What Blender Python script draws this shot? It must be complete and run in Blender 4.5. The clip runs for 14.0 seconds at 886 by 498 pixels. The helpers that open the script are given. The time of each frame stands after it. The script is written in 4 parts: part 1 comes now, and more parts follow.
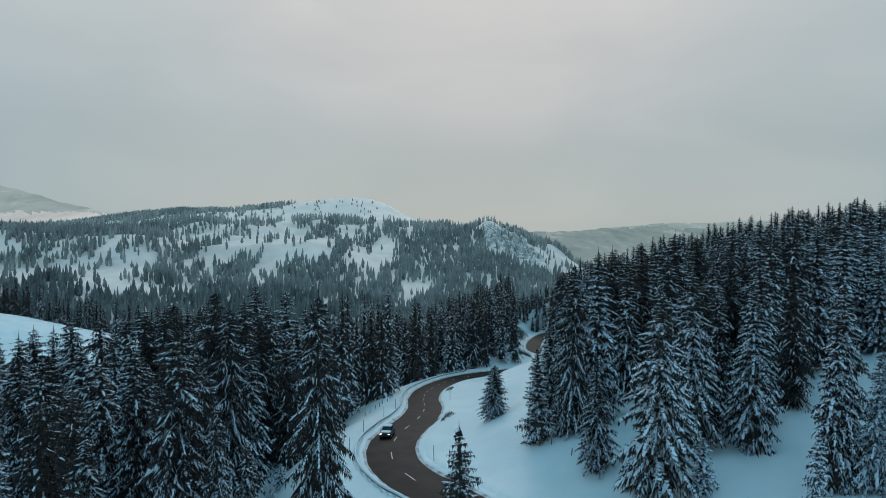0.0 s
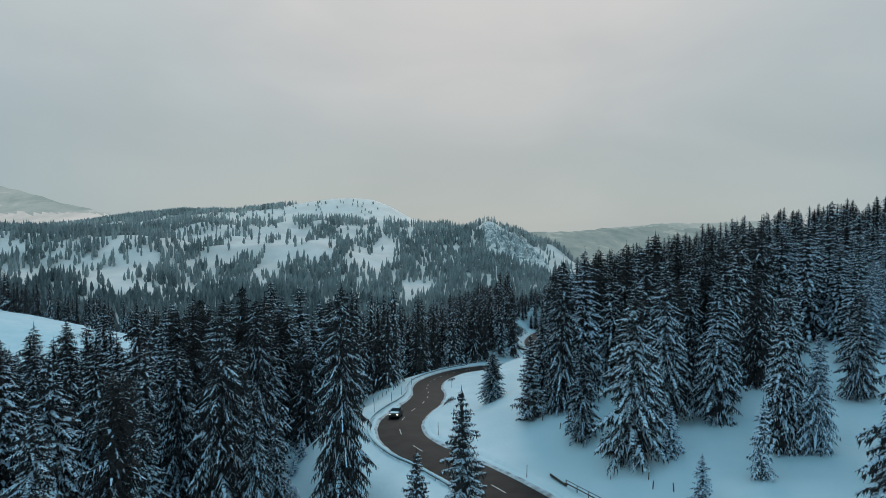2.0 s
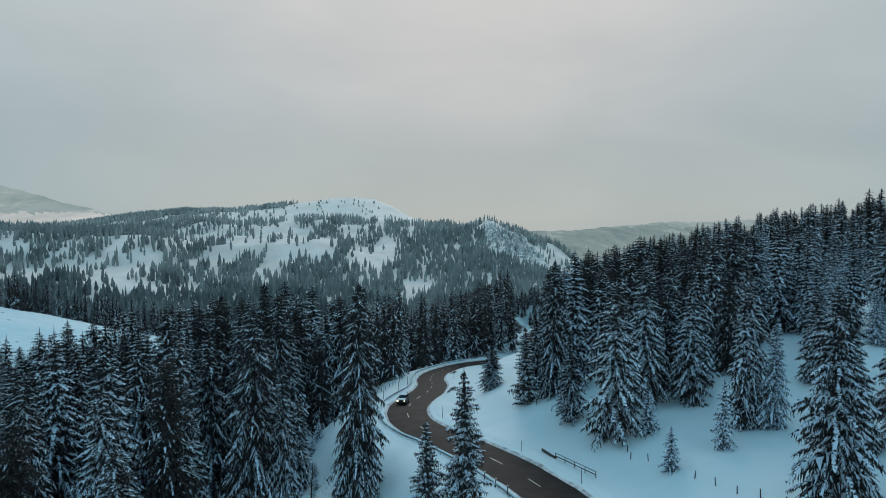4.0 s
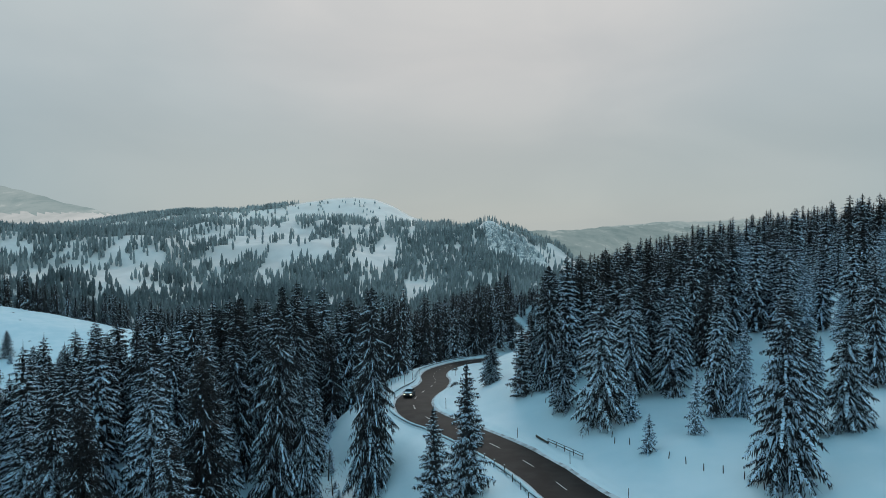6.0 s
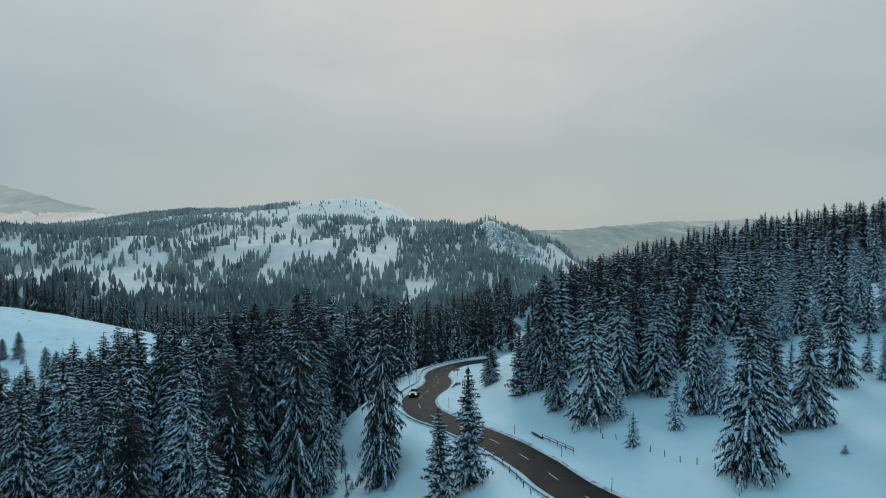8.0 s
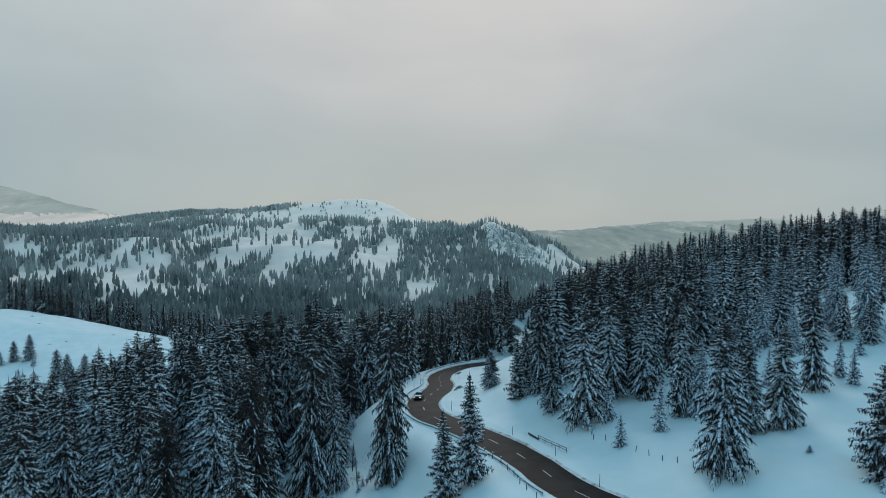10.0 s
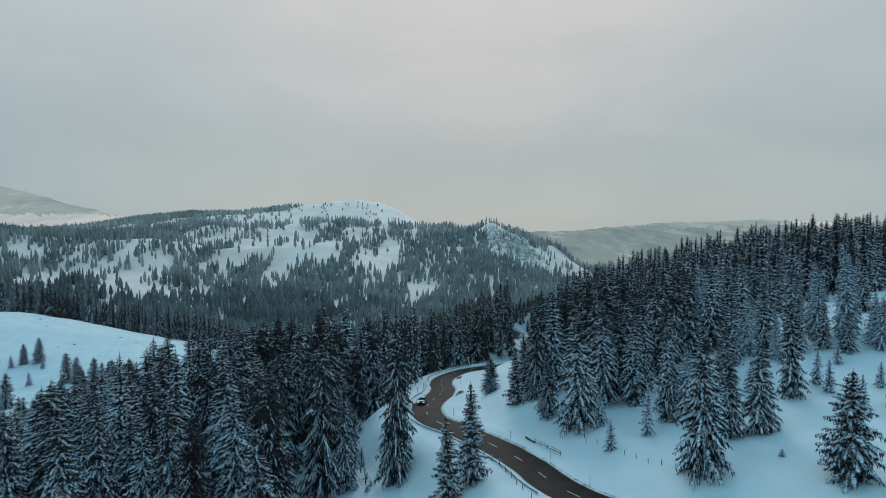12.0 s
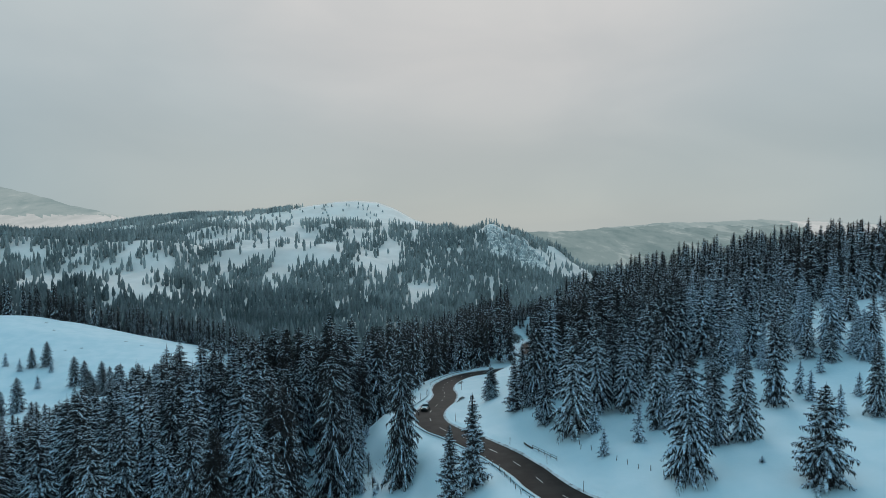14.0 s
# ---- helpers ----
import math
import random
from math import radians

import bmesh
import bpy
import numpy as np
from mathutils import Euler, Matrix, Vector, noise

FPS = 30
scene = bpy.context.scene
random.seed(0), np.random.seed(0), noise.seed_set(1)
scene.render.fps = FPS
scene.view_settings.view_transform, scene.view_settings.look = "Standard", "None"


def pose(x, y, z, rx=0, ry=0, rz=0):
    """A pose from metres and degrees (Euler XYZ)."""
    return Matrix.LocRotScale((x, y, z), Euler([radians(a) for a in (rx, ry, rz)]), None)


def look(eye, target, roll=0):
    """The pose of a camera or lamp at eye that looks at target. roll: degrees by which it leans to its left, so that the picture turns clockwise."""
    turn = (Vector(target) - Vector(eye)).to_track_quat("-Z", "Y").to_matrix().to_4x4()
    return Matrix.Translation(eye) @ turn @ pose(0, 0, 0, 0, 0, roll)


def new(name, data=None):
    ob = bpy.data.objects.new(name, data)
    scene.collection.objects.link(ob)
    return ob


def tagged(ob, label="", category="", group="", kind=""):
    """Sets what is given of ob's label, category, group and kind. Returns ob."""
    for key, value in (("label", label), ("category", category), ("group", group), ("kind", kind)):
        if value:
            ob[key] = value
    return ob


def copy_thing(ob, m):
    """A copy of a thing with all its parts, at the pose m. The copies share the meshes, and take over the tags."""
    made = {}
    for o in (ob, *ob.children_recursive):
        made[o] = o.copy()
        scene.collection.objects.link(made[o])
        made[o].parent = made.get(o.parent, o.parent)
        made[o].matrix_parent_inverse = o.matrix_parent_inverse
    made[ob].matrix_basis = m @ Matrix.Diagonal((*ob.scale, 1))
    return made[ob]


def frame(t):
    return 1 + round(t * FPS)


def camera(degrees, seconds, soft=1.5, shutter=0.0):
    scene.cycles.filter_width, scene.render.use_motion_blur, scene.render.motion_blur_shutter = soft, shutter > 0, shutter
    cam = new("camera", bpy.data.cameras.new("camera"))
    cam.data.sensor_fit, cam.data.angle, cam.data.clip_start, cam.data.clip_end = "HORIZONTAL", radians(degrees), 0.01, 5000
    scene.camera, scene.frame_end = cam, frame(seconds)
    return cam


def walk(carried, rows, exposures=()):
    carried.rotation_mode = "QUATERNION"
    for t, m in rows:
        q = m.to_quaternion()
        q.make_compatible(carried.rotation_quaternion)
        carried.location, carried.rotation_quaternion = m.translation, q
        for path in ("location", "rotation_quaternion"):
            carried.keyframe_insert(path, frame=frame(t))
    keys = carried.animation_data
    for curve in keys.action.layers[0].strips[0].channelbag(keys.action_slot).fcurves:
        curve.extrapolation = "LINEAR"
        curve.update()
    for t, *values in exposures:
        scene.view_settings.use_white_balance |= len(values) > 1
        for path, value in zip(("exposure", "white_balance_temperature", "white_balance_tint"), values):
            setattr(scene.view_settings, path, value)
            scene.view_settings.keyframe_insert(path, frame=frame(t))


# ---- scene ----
cam = camera(70.0, 14.0, soft=0.6)
ROWS = [  # seconds, x, y, z, yaw, pitch, roll
    (0.0, 0.000, 0.000, 31.000, 0.000, -2.200, -0.000),
    (0.5, -0.110, -2.615, 31.010, 0.004, -2.191, 0.011),
    (1.0, -0.230, -5.231, 31.026, 0.013, -2.173, 0.024),
    (1.5, -0.343, -7.859, 31.041, 0.017, -2.164, 0.039),
    (2.0, -0.451, -10.486, 31.077, 0.020, -2.164, 0.053),
    (2.5, -0.560, -13.093, 31.156, 0.026, -2.178, 0.069),
    (3.0, -0.678, -15.648, 31.324, 0.039, -2.200, 0.091),
    (5.5, -1.301, -28.058, 32.789, 0.101, -2.304, 0.202),
    (6.0, -1.428, -30.432, 33.260, 0.110, -2.291, 0.204),
    (6.5, -1.558, -32.732, 33.833, 0.127, -2.283, 0.201),
    (7.0, -1.685, -34.985, 34.442, 0.144, -2.302, 0.205),
    (7.5, -1.798, -37.198, 35.085, 0.152, -2.329, 0.213),
    (8.0, -1.905, -39.353, 35.775, 0.159, -2.348, 0.224),
    (10.5, -2.434, -49.781, 39.578, 0.235, -2.349, 0.277),
    (11.0, -2.533, -51.784, 40.389, 0.252, -2.332, 0.271),
    (11.5, -2.621, -53.715, 41.234, 0.257, -2.314, 0.257),
    (12.0, -2.715, -55.573, 42.089, 0.262, -2.317, 0.252),
    (12.5, -2.815, -57.360, 42.955, 0.267, -2.334, 0.261),
    (13.0, -2.926, -59.071, 43.856, 0.276, -2.335, 0.279),
    (13.5, -3.048, -60.725, 44.778, 0.278, -2.332, 0.299),
    (14.0, -3.179, -62.348, 45.708, 0.275, -2.327, 0.320),
]
walk(cam, [(t, pose(x, y, z, 0, 0, yaw) @ pose(0, 0, 0, 90 + pitch) @ pose(0, 0, 0, 0, 0, -roll)) for t, x, y, z, yaw, pitch, roll in ROWS])

# ---- light ----
SUN_UP, SUN_TURN = 32.0, -2.5      # degrees: the veiled sun stands ahead, behind the clouds
world = bpy.data.worlds.new("overcast_sky")
scene.world = world
world.use_nodes = True
wt = world.node_tree
wt.nodes.clear()


def wn(kind, **values):
    n = wt.nodes.new(kind)
    for key, value in values.items():
        n.inputs[key].default_value = value
    return n


def ramp_of(tree, stops, source, smoothly=True):
    r = tree.nodes.new("ShaderNodeValToRGB")
    r.color_ramp.interpolation = "EASE" if smoothly else "LINEAR"
    while len(r.color_ramp.elements) < len(stops):
        r.color_ramp.elements.new(.5)
    for e, (p, c) in zip(r.color_ramp.elements, stops):
        e.position, e.color = p, (*c, 1)
    tree.links.new(source, r.inputs[0])
    return r.outputs[0]


def mixed(tree, kind, fac, a, b):
    m = tree.nodes.new("ShaderNodeMix")
    m.data_type, m.blend_type = "RGBA", kind
    for socket, value in ((m.inputs[0], fac), (m.inputs[6], a), (m.inputs[7], b)):
        if isinstance(value, bpy.types.NodeSocket):
            tree.links.new(value, socket)
        else:
            socket.default_value = value if isinstance(value, float) else (*value, 1)
    return m.outputs[2]


coord = wn("ShaderNodeTexCoord")
split = wn("ShaderNodeSeparateXYZ")
wt.links.new(coord.outputs["Generated"], split.inputs[0])
# the cloud deck from the horizon up to overhead
deck = ramp_of(wt, [(0.0, (.40, .44, .45)), (.10, (.405, .44, .45)), (.22, (.475, .505, .515)), (.40, (.55, .58, .585)), (1.0, (.26, .50, .645))], split.outputs[2])
# the brighter, warmer veil where the sun stands
toward = Vector((-math.sin(radians(SUN_TURN)) * math.cos(radians(SUN_UP)), math.cos(radians(SUN_TURN)) * math.cos(radians(SUN_UP)), math.sin(radians(SUN_UP))))
dot = wn("ShaderNodeVectorMath")
dot.operation = "DOT_PRODUCT"
wt.links.new(coord.outputs["Generated"], dot.inputs[0])
dot.inputs[1].default_value = toward
veil = ramp_of(wt, [(0.0, (.72, 1.02, 1.18)), (.60, (.84, 1.0, 1.08)), (.84, (.95, 1.0, 1.01)), (.97, (1.10, 1.04, 1.02)), (1.0, (1.16, 1.10, 1.07))], dot.outputs["Value"])
lit = mixed(wt, "MULTIPLY", 1.0, deck, veil)
wide = wn("ShaderNodeMapping")
wide.inputs["Scale"].default_value = (1.6, 1.6, 4.5)
wt.links.new(coord.outputs["Generated"], wide.inputs[0])
cloud = wn("ShaderNodeTexNoise", Scale=1.7, Detail=4.0, Roughness=.5, Distortion=.4)
wt.links.new(wide.outputs[0], cloud.inputs["Vector"])
puffs = ramp_of(wt, [(.3, (.94, .955, .96)), (.7, (1.05, 1.04, 1.03))], cloud.outputs[0])
lit = mixed(wt, "MULTIPLY", 1.0, lit, puffs)
sky = wn("ShaderNodeTexSky")
sky.sky_type, sky.sun_disc = "NISHITA", False
sky.sun_elevation, sky.sun_rotation = radians(SUN_UP), radians(-SUN_TURN)
thin = mixed(wt, "MULTIPLY", 1.0, sky.outputs[0], (.1, .1, .1))
over = mixed(wt, "MIX", .95, thin, lit)
back = wn("ShaderNodeBackground", Strength=1.0)
wt.links.new(over, back.inputs[0])
wt.links.new(back.outputs[0], wn("ShaderNodeOutputWorld").inputs[0])

lamp = bpy.data.lights.new("veiled_sun", "SUN")
lamp.energy, lamp.angle, lamp.color = .55, radians(25), (1.0, .96, .92)
sun = new("veiled_sun", lamp)
sun.matrix_world = look(toward * 100, (0, 0, 0))


# ---- materials ----
def material(name, colour, rough=.8, metal=0.0):
    m = bpy.data.materials.new(name)
    m.use_nodes = True
    b = m.node_tree.nodes["Principled BSDF"]
    b.inputs["Base Color"].default_value, b.inputs["Roughness"].default_value, b.inputs["Metallic"].default_value = (*colour, 1), rough, metal
    b.inputs["Specular IOR Level"].default_value = .3
    return m


def grain(m, dark, light, size, at=(.35, .65), detail=5.0, strength=0.0, depth=.05, places=True):
    """Noise of that size (metres) between two colours, with relief."""
    t = m.node_tree
    b = t.nodes["Principled BSDF"]
    n = t.nodes.new("ShaderNodeTexNoise")
    n.inputs["Scale"].default_value, n.inputs["Detail"].default_value = 1 / size, detail
    if places:
        g = t.nodes.new("ShaderNodeNewGeometry")
        t.links.new(g.outputs["Position"], n.inputs["Vector"])
    colour = ramp_of(t, [(at[0], dark), (at[1], light)], n.outputs[0])
    t.links.new(colour, b.inputs["Base Color"])
    if strength:
        u = t.nodes.new("ShaderNodeBump")
        u.inputs["Strength"].default_value, u.inputs["Distance"].default_value = strength, depth
        t.links.new(n.outputs[0], u.inputs["Height"])
        t.links.new(u.outputs[0], b.inputs["Normal"])
    return colour


def varied(m, colour, low, high, island=False):
    """Each object, or each loose piece of a mesh, a little darker or lighter."""
    t = m.node_tree
    if island:
        o = t.nodes.new("ShaderNodeNewGeometry").outputs["Random Per Island"]
    else:
        o = t.nodes.new("ShaderNodeObjectInfo").outputs["Random"]
    tint = ramp_of(t, [(0, low), (1, high)], o, False)
    t.links.new(mixed(t, "MULTIPLY", 1.0, colour, tint), t.nodes["Principled BSDF"].inputs["Base Color"])


SNOW = material("snow_ground", (.8, .84, .88), .65)
c = grain(SNOW, (.62, .775, .815), (.70, .825, .86), 9, strength=.25, depth=.6)
t = SNOW.node_tree
n = t.nodes.new("ShaderNodeTexNoise")
n.inputs["Scale"].default_value, n.inputs["Detail"].default_value = 1.6, 6
g = t.nodes.new("ShaderNodeNewGeometry")
t.links.new(g.outputs["Position"], n.inputs["Vector"])
u = t.nodes.new("ShaderNodeBump")
u.inputs["Strength"].default_value, u.inputs["Distance"].default_value = .35, .12
t.links.new(n.outputs[0], u.inputs["Height"])
t.links.new(u.outputs[0], t.nodes["Principled BSDF"].inputs["Normal"])
# warmer than the near snow: the haze's tint is in the base colour
FAR_SNOW = material("far_snow", (.66, .68, .68), .8)
grain(FAR_SNOW, (.80, .70, .64), (.93, .82, .755), 70)
# the dome's snow, warmer still: more haze put into its colour
DOME_SNOW = material("haze_tinted_dome_snow", (.9, .8, .75), .7)
grain(DOME_SNOW, (.92, .79, .71), (.99, .87, .79), 55)


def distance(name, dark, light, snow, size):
    """The far ranges, a plain backdrop: bright haze put into a glowing colour."""
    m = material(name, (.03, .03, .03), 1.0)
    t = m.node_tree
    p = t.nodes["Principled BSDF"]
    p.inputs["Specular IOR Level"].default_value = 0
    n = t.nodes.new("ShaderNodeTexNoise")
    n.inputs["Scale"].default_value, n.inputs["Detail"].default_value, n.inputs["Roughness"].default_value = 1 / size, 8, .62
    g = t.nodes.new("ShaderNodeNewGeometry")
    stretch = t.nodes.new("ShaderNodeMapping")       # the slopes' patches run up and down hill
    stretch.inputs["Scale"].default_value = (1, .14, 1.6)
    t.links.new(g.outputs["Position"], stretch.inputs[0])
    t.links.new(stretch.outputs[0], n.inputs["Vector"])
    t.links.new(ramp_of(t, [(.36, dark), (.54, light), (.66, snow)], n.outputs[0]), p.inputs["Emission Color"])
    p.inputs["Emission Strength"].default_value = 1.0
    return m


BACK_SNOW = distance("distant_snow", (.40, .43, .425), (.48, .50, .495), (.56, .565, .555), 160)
BACK_PALE = distance("distant_pale_woods", (.225, .292, .294), (.29, .352, .35), (.43, .472, .462), 150)
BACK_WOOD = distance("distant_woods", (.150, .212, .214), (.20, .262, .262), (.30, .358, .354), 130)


def frosted(name, ground_dark, ground_light, frost, size, at, low, high):
    """Needles and snow in small patches through one another, with grain of their own."""
    m = material(name, ground_dark, .75)
    base = grain(m, ground_dark, ground_light, .7)
    t = m.node_tree
    n = t.nodes.new("ShaderNodeTexNoise")
    n.inputs["Scale"].default_value, n.inputs["Detail"].default_value, n.inputs["Roughness"].default_value = 1 / size, 3, .65
    g = t.nodes.new("ShaderNodeNewGeometry")
    t.links.new(g.outputs["Position"], n.inputs["Vector"])
    cover = ramp_of(t, [(at[0], (0, 0, 0)), (at[1], (1, 1, 1))], n.outputs[0])
    varied(m, mixed(t, "MIX", cover, base, frost), low, high)
    return m


TREE_SNOW = frosted("snow_on_boughs", (.03, .045, .05), (.12, .165, .20), (.77, .91, 1.0), .17, (.28, .40), (.86, .9, .93), (1, 1, 1))
NEEDLE = frosted("spruce_needles", (.0150, .0125, .0122), (.046, .040, .038), (.64, .74, .86), .14, (.62, .71), (.8, .8, .8), (1.2, 1.22, 1.2))
RIMED = frosted("rimed_spruce_needles", (.014, .021, .024), (.045, .062, .07), (.68, .80, .92), .17, (.51, .61), (.85, .87, .88), (1.1, 1.1, 1.1))
# far needles: aerial haze put into the base colour, in three steps
HAZE_MID = material("mid_haze_needles", (.1, .13, .13), .8)
varied(HAZE_MID, grain(HAZE_MID, (.20, .232, .23), (.335, .37, .365), 60), (.84, .84, .84), (1.13, 1.13, 1.13), True)
HAZE_NEAR = material("near_haze_needles", (.08, .1, .1), .8)
varied(HAZE_NEAR, grain(HAZE_NEAR, (.135, .165, .168), (.24, .275, .275), 60), (.7, .7, .7), (1.2, 1.2, 1.2), True)
HAZE_FAR = material("far_haze_needles", (.3, .33, .33), .8)
varied(HAZE_FAR, grain(HAZE_FAR, (.29, .315, .305), (.46, .485, .47), 60), (.8, .8, .8), (1.15, 1.15, 1.15), True)
BARK = material("bark", (.05, .035, .028), .9)
grain(BARK, (.03, .022, .018), (.085, .065, .052), .25, strength=.4, depth=.03)
ASPHALT = material("wet_asphalt", (.03, .027, .025), .55)
ASPHALT.node_tree.nodes["Principled BSDF"].inputs["Specular IOR Level"].default_value = .06
grain(ASPHALT, (.0095, .0095, .0098), (.021, .0205, .0205), 2.6, strength=.1, depth=.01)
PAINT = material("road_paint", (.7, .7, .68), .6)
grain(PAINT, (.45, .45, .44), (.75, .75, .73), .3)
STEEL = material("galvanised_steel", (.32, .33, .34), .45, .8)
grain(STEEL, (.22, .23, .24), (.36, .37, .38), .4)
WOOD = material("weathered_wood", (.07, .055, .045), .85)
grain(WOOD, (.035, .028, .024), (.11, .09, .075), .15, strength=.3, depth=.01)

# ---- terrain ----
ROAD = [(70, -25, 5.5), (46.6, 2, 4.2), (28.5, 20, 3.0), (15.9, 36.5, 2.0), (10.9, 51, 1.0), (6.7, 61, 0.3), (0, 72, -0.2), (-3.6, 77, -0.5), (-6.6, 84, -0.9),
        (-7.5, 92.5, -1.5), (-6.4, 103, -2.8), (-4.6, 113, -4.1), (-3.7, 128, -6.4), (-4.5, 145, -9.2), (-3.3, 167, -12.8), (2.8, 196, -17.5),
        (11.6, 210, -19.3), (24, 222, -20.8), (38, 238, -22.2), (45, 262, -24.2), (42, 290, -26.2), (50, 328, -28.2), (66, 354, -29.3), (110, 376, -30.5)]


def spline(points, steps):
    """A Catmull-Rom line through the points."""
    p = np.array([points[0]] + list(points) + [points[-1]], float)
    out = []
    for k in range(1, len(p) - 2):
        a, b, c, d = p[k - 1:k + 3]
        for s in np.arange(steps) / steps:
            out.append(.5 * (2 * b + (c - a) * s + (2 * a - 5 * b + 4 * c - d) * s * s + (3 * b - a - 3 * c + d) * s ** 3))
    return np.array(out + [p[-1]])


LINE = spline(ROAD, 12)
NEAR = [(-400, 6), (-120, 9), (0, 5), (40, 2.4), (60, .5), (90, -1), (110, -3.5), (174, -14), (206, -19), (300, -27), (400, -33), (500, -62), (620, -115), (780, -150)]
# the mountain's face: its near western shoulder, its middle under the snowy dome, and its eastern end with the crag
SHOULDER = np.array(NEAR + [(1000, -100), (1100, -72), (1290, -52), (1360, -20), (1450, 6), (1600, 8), (2050, 14), (2300, 4), (2700, -25), (5200, -45)], float)
FACE = np.array(NEAR + [(1000, -122), (1220, -92), (1430, -52), (1510, -20), (1620, -12), (1800, 2), (1900, 30), (2040, 30), (2300, 8), (2700, -25), (5200, -45)], float)
EASTEND = np.array(NEAR + [(1000, -132), (1220, -112), (1450, -78), (1800, -12), (1980, 19), (2060, 19), (2300, 0), (2700, -25), (5200, -45)], float)


def smooth(a, b, v):
    s = np.clip((v - a) / (b - a), 0, 1)
    return s * s * (3 - 2 * s)


def bump(x, y, cx, cy, rx, ry):
    return np.exp(-.5 * (((x - cx) / rx) ** 2 + ((y - cy) / ry) ** 2))


def waves(x, y, size, seed):
    """Soft unevenness out of a few crossed waves, about -1 to 1."""
    rng = np.random.RandomState(seed)
    total = 0
    for k in range(7):
        a, p, s = rng.uniform(0, 6.28), rng.uniform(0, 6.28), size * rng.uniform(.6, 1.7)
        total = total + np.sin((x * np.cos(a) + y * np.sin(a)) * 6.28 / s + p)
    return total / 3.5


# height of the long dome behind the face's rim, west to east
DOME = ((-1800, -1430, -1217, -1000, -800, -670, -540, -430, -350, -270, -200, -130, -20, 130), (0, 20, 60, 80, 84, 95, 115, 131, 138, 134, 108, 68, 32, 0))


def land(x, y):
    """The lie of the land without the road."""
    bearing = x / (np.abs(y) + 40)
    east, west = smooth(-.20, -.05, bearing), smooth(-.36, -.48, bearing)
    shoulder, face, eastend = (np.interp(y, p[:, 0], p[:, 1]) for p in (SHOULDER, FACE, EASTEND))
    base = eastend * east + (1 - east) * (shoulder * west + face * (1 - west))
    middle = np.minimum(np.interp(np.clip(y, -20, 360), LINE[:, 1], LINE[:, 0]), np.where(y > 150, 8.0, 100.0))
    right, left = np.maximum(x - middle - 3, 0), np.maximum(middle - 3 - x, 0)
    near = smooth(700, 380, y)
    slope = np.interp(y, [-100, 45, 75, 130, 400], [.14, .17, .19, .25, .34])
    z = base + near * 90 * (1 - np.exp(-slope * right / 90))
    z = z - near * (3 * (1 - np.exp(-left / 8)) + .055 * left)
    z = z - (3 * smooth(5, 17, left) + 2 * smooth(20, 36, left)) * smooth(150, 95, y) * smooth(10, 40, y)
    z = z - .22 * np.maximum(-72 - x, 0) * smooth(260, 150, y) * smooth(-60, 20, y) * smooth(-330, -160, x) - 14 * bump(x, y, -245, 278, 45, 40)
    z = z - 34 * bump(x, y, -85, 420, 50, 100)
    z = z + 42 * bump(x, y, -385, 462, 100, 70) * smooth(620, 480, y)
    far = smooth(800, 1700, y)
    z = z - far * 150 * smooth(115, 560, x - .04 * (y - 1950)) * smooth(4200, 2500, y)
    z = z + 26 * bump(x, y, 150, 1990, 30, 80) + 12 * bump(x, y, 325, 2010, 50, 90)
    z = z + np.interp(x, DOME[0], DOME[1]) * bump(0, y, 0, 2430, 1, 180)
    z = z + 50 * bump(x, y, 640, 2950, 230, 200)
    z = z + 420 * bump(x, y, -3700, 4500, 900, 420) + 92 * bump(x, y, 2350, 4600, 800, 300) + 20 * bump(x, y, 1500, 4500, 260, 300)
    calm = 1 - .75 * smooth(2100, 2350, y) * smooth(3300, 2900, y)
    z = z + far * calm * (8 * waves(x, y, 420, 3) + 4 * waves(x, y, 130, 4) + 5 * waves(x, y * .25, 120, 33))
    z = z + smooth(430, 700, y) * (1 - far) * 6 * waves(x, y, 160, 5) + (.4 * waves(x, y, 34, 6) + .13 * waves(x, y, 11, 8)) * smooth(1000, 400, y)
    return z


def nearest_on_road(x, y):
    """Distance to the road's middle line, the line's height there, and the side (+1: its right, seen along the line)."""
    best, height, side = np.full(x.shape, 1e9), np.zeros(x.shape), np.ones(x.shape)
    for a, b in zip(LINE[:-1], LINE[1:]):
        d = b[:2] - a[:2]
        s = np.clip(((x - a[0]) * d[0] + (y - a[1]) * d[1]) / (d @ d), 0, 1)
        ex, ey = x - a[0] - s * d[0], y - a[1] - s * d[1]
        dist = np.hypot(ex, ey)
        m = dist < best
        best[m], height[m], side[m] = dist[m], (a[2] + s * (b[2] - a[2]))[m], np.where(d[0] * ey - d[1] * ex < 0, 1, -1)[m]
    return best, height, side


HALF = 3.75  # half the road's width


def ground(x, y):
    x, y = np.asarray(x, float), np.asarray(y, float)
    shape = np.broadcast(x, y).shape
    x, y = np.broadcast_to(x, shape).ravel(), np.broadcast_to(y, shape).ravel()
    z = land(x, y)
    close = (y > -60) & (y < 420) & (np.abs(x) < 140)
    if close.any():
        dist, height, side = nearest_on_road(x[close], y[close])
        w = smooth(HALF + 15, HALF + 2.5, dist)
        zz = z[close] * (1 - w) + (height + .1) * w
        zz = zz + .5 * np.exp(-.5 * ((dist - HALF - 1.3) / .55) ** 2)
        inside = smooth(HALF + 1.3, HALF + .5, dist)
        z = z.copy()
        z[close] = zz * (1 - inside) + (height - .12) * inside
    return z.reshape(shape)


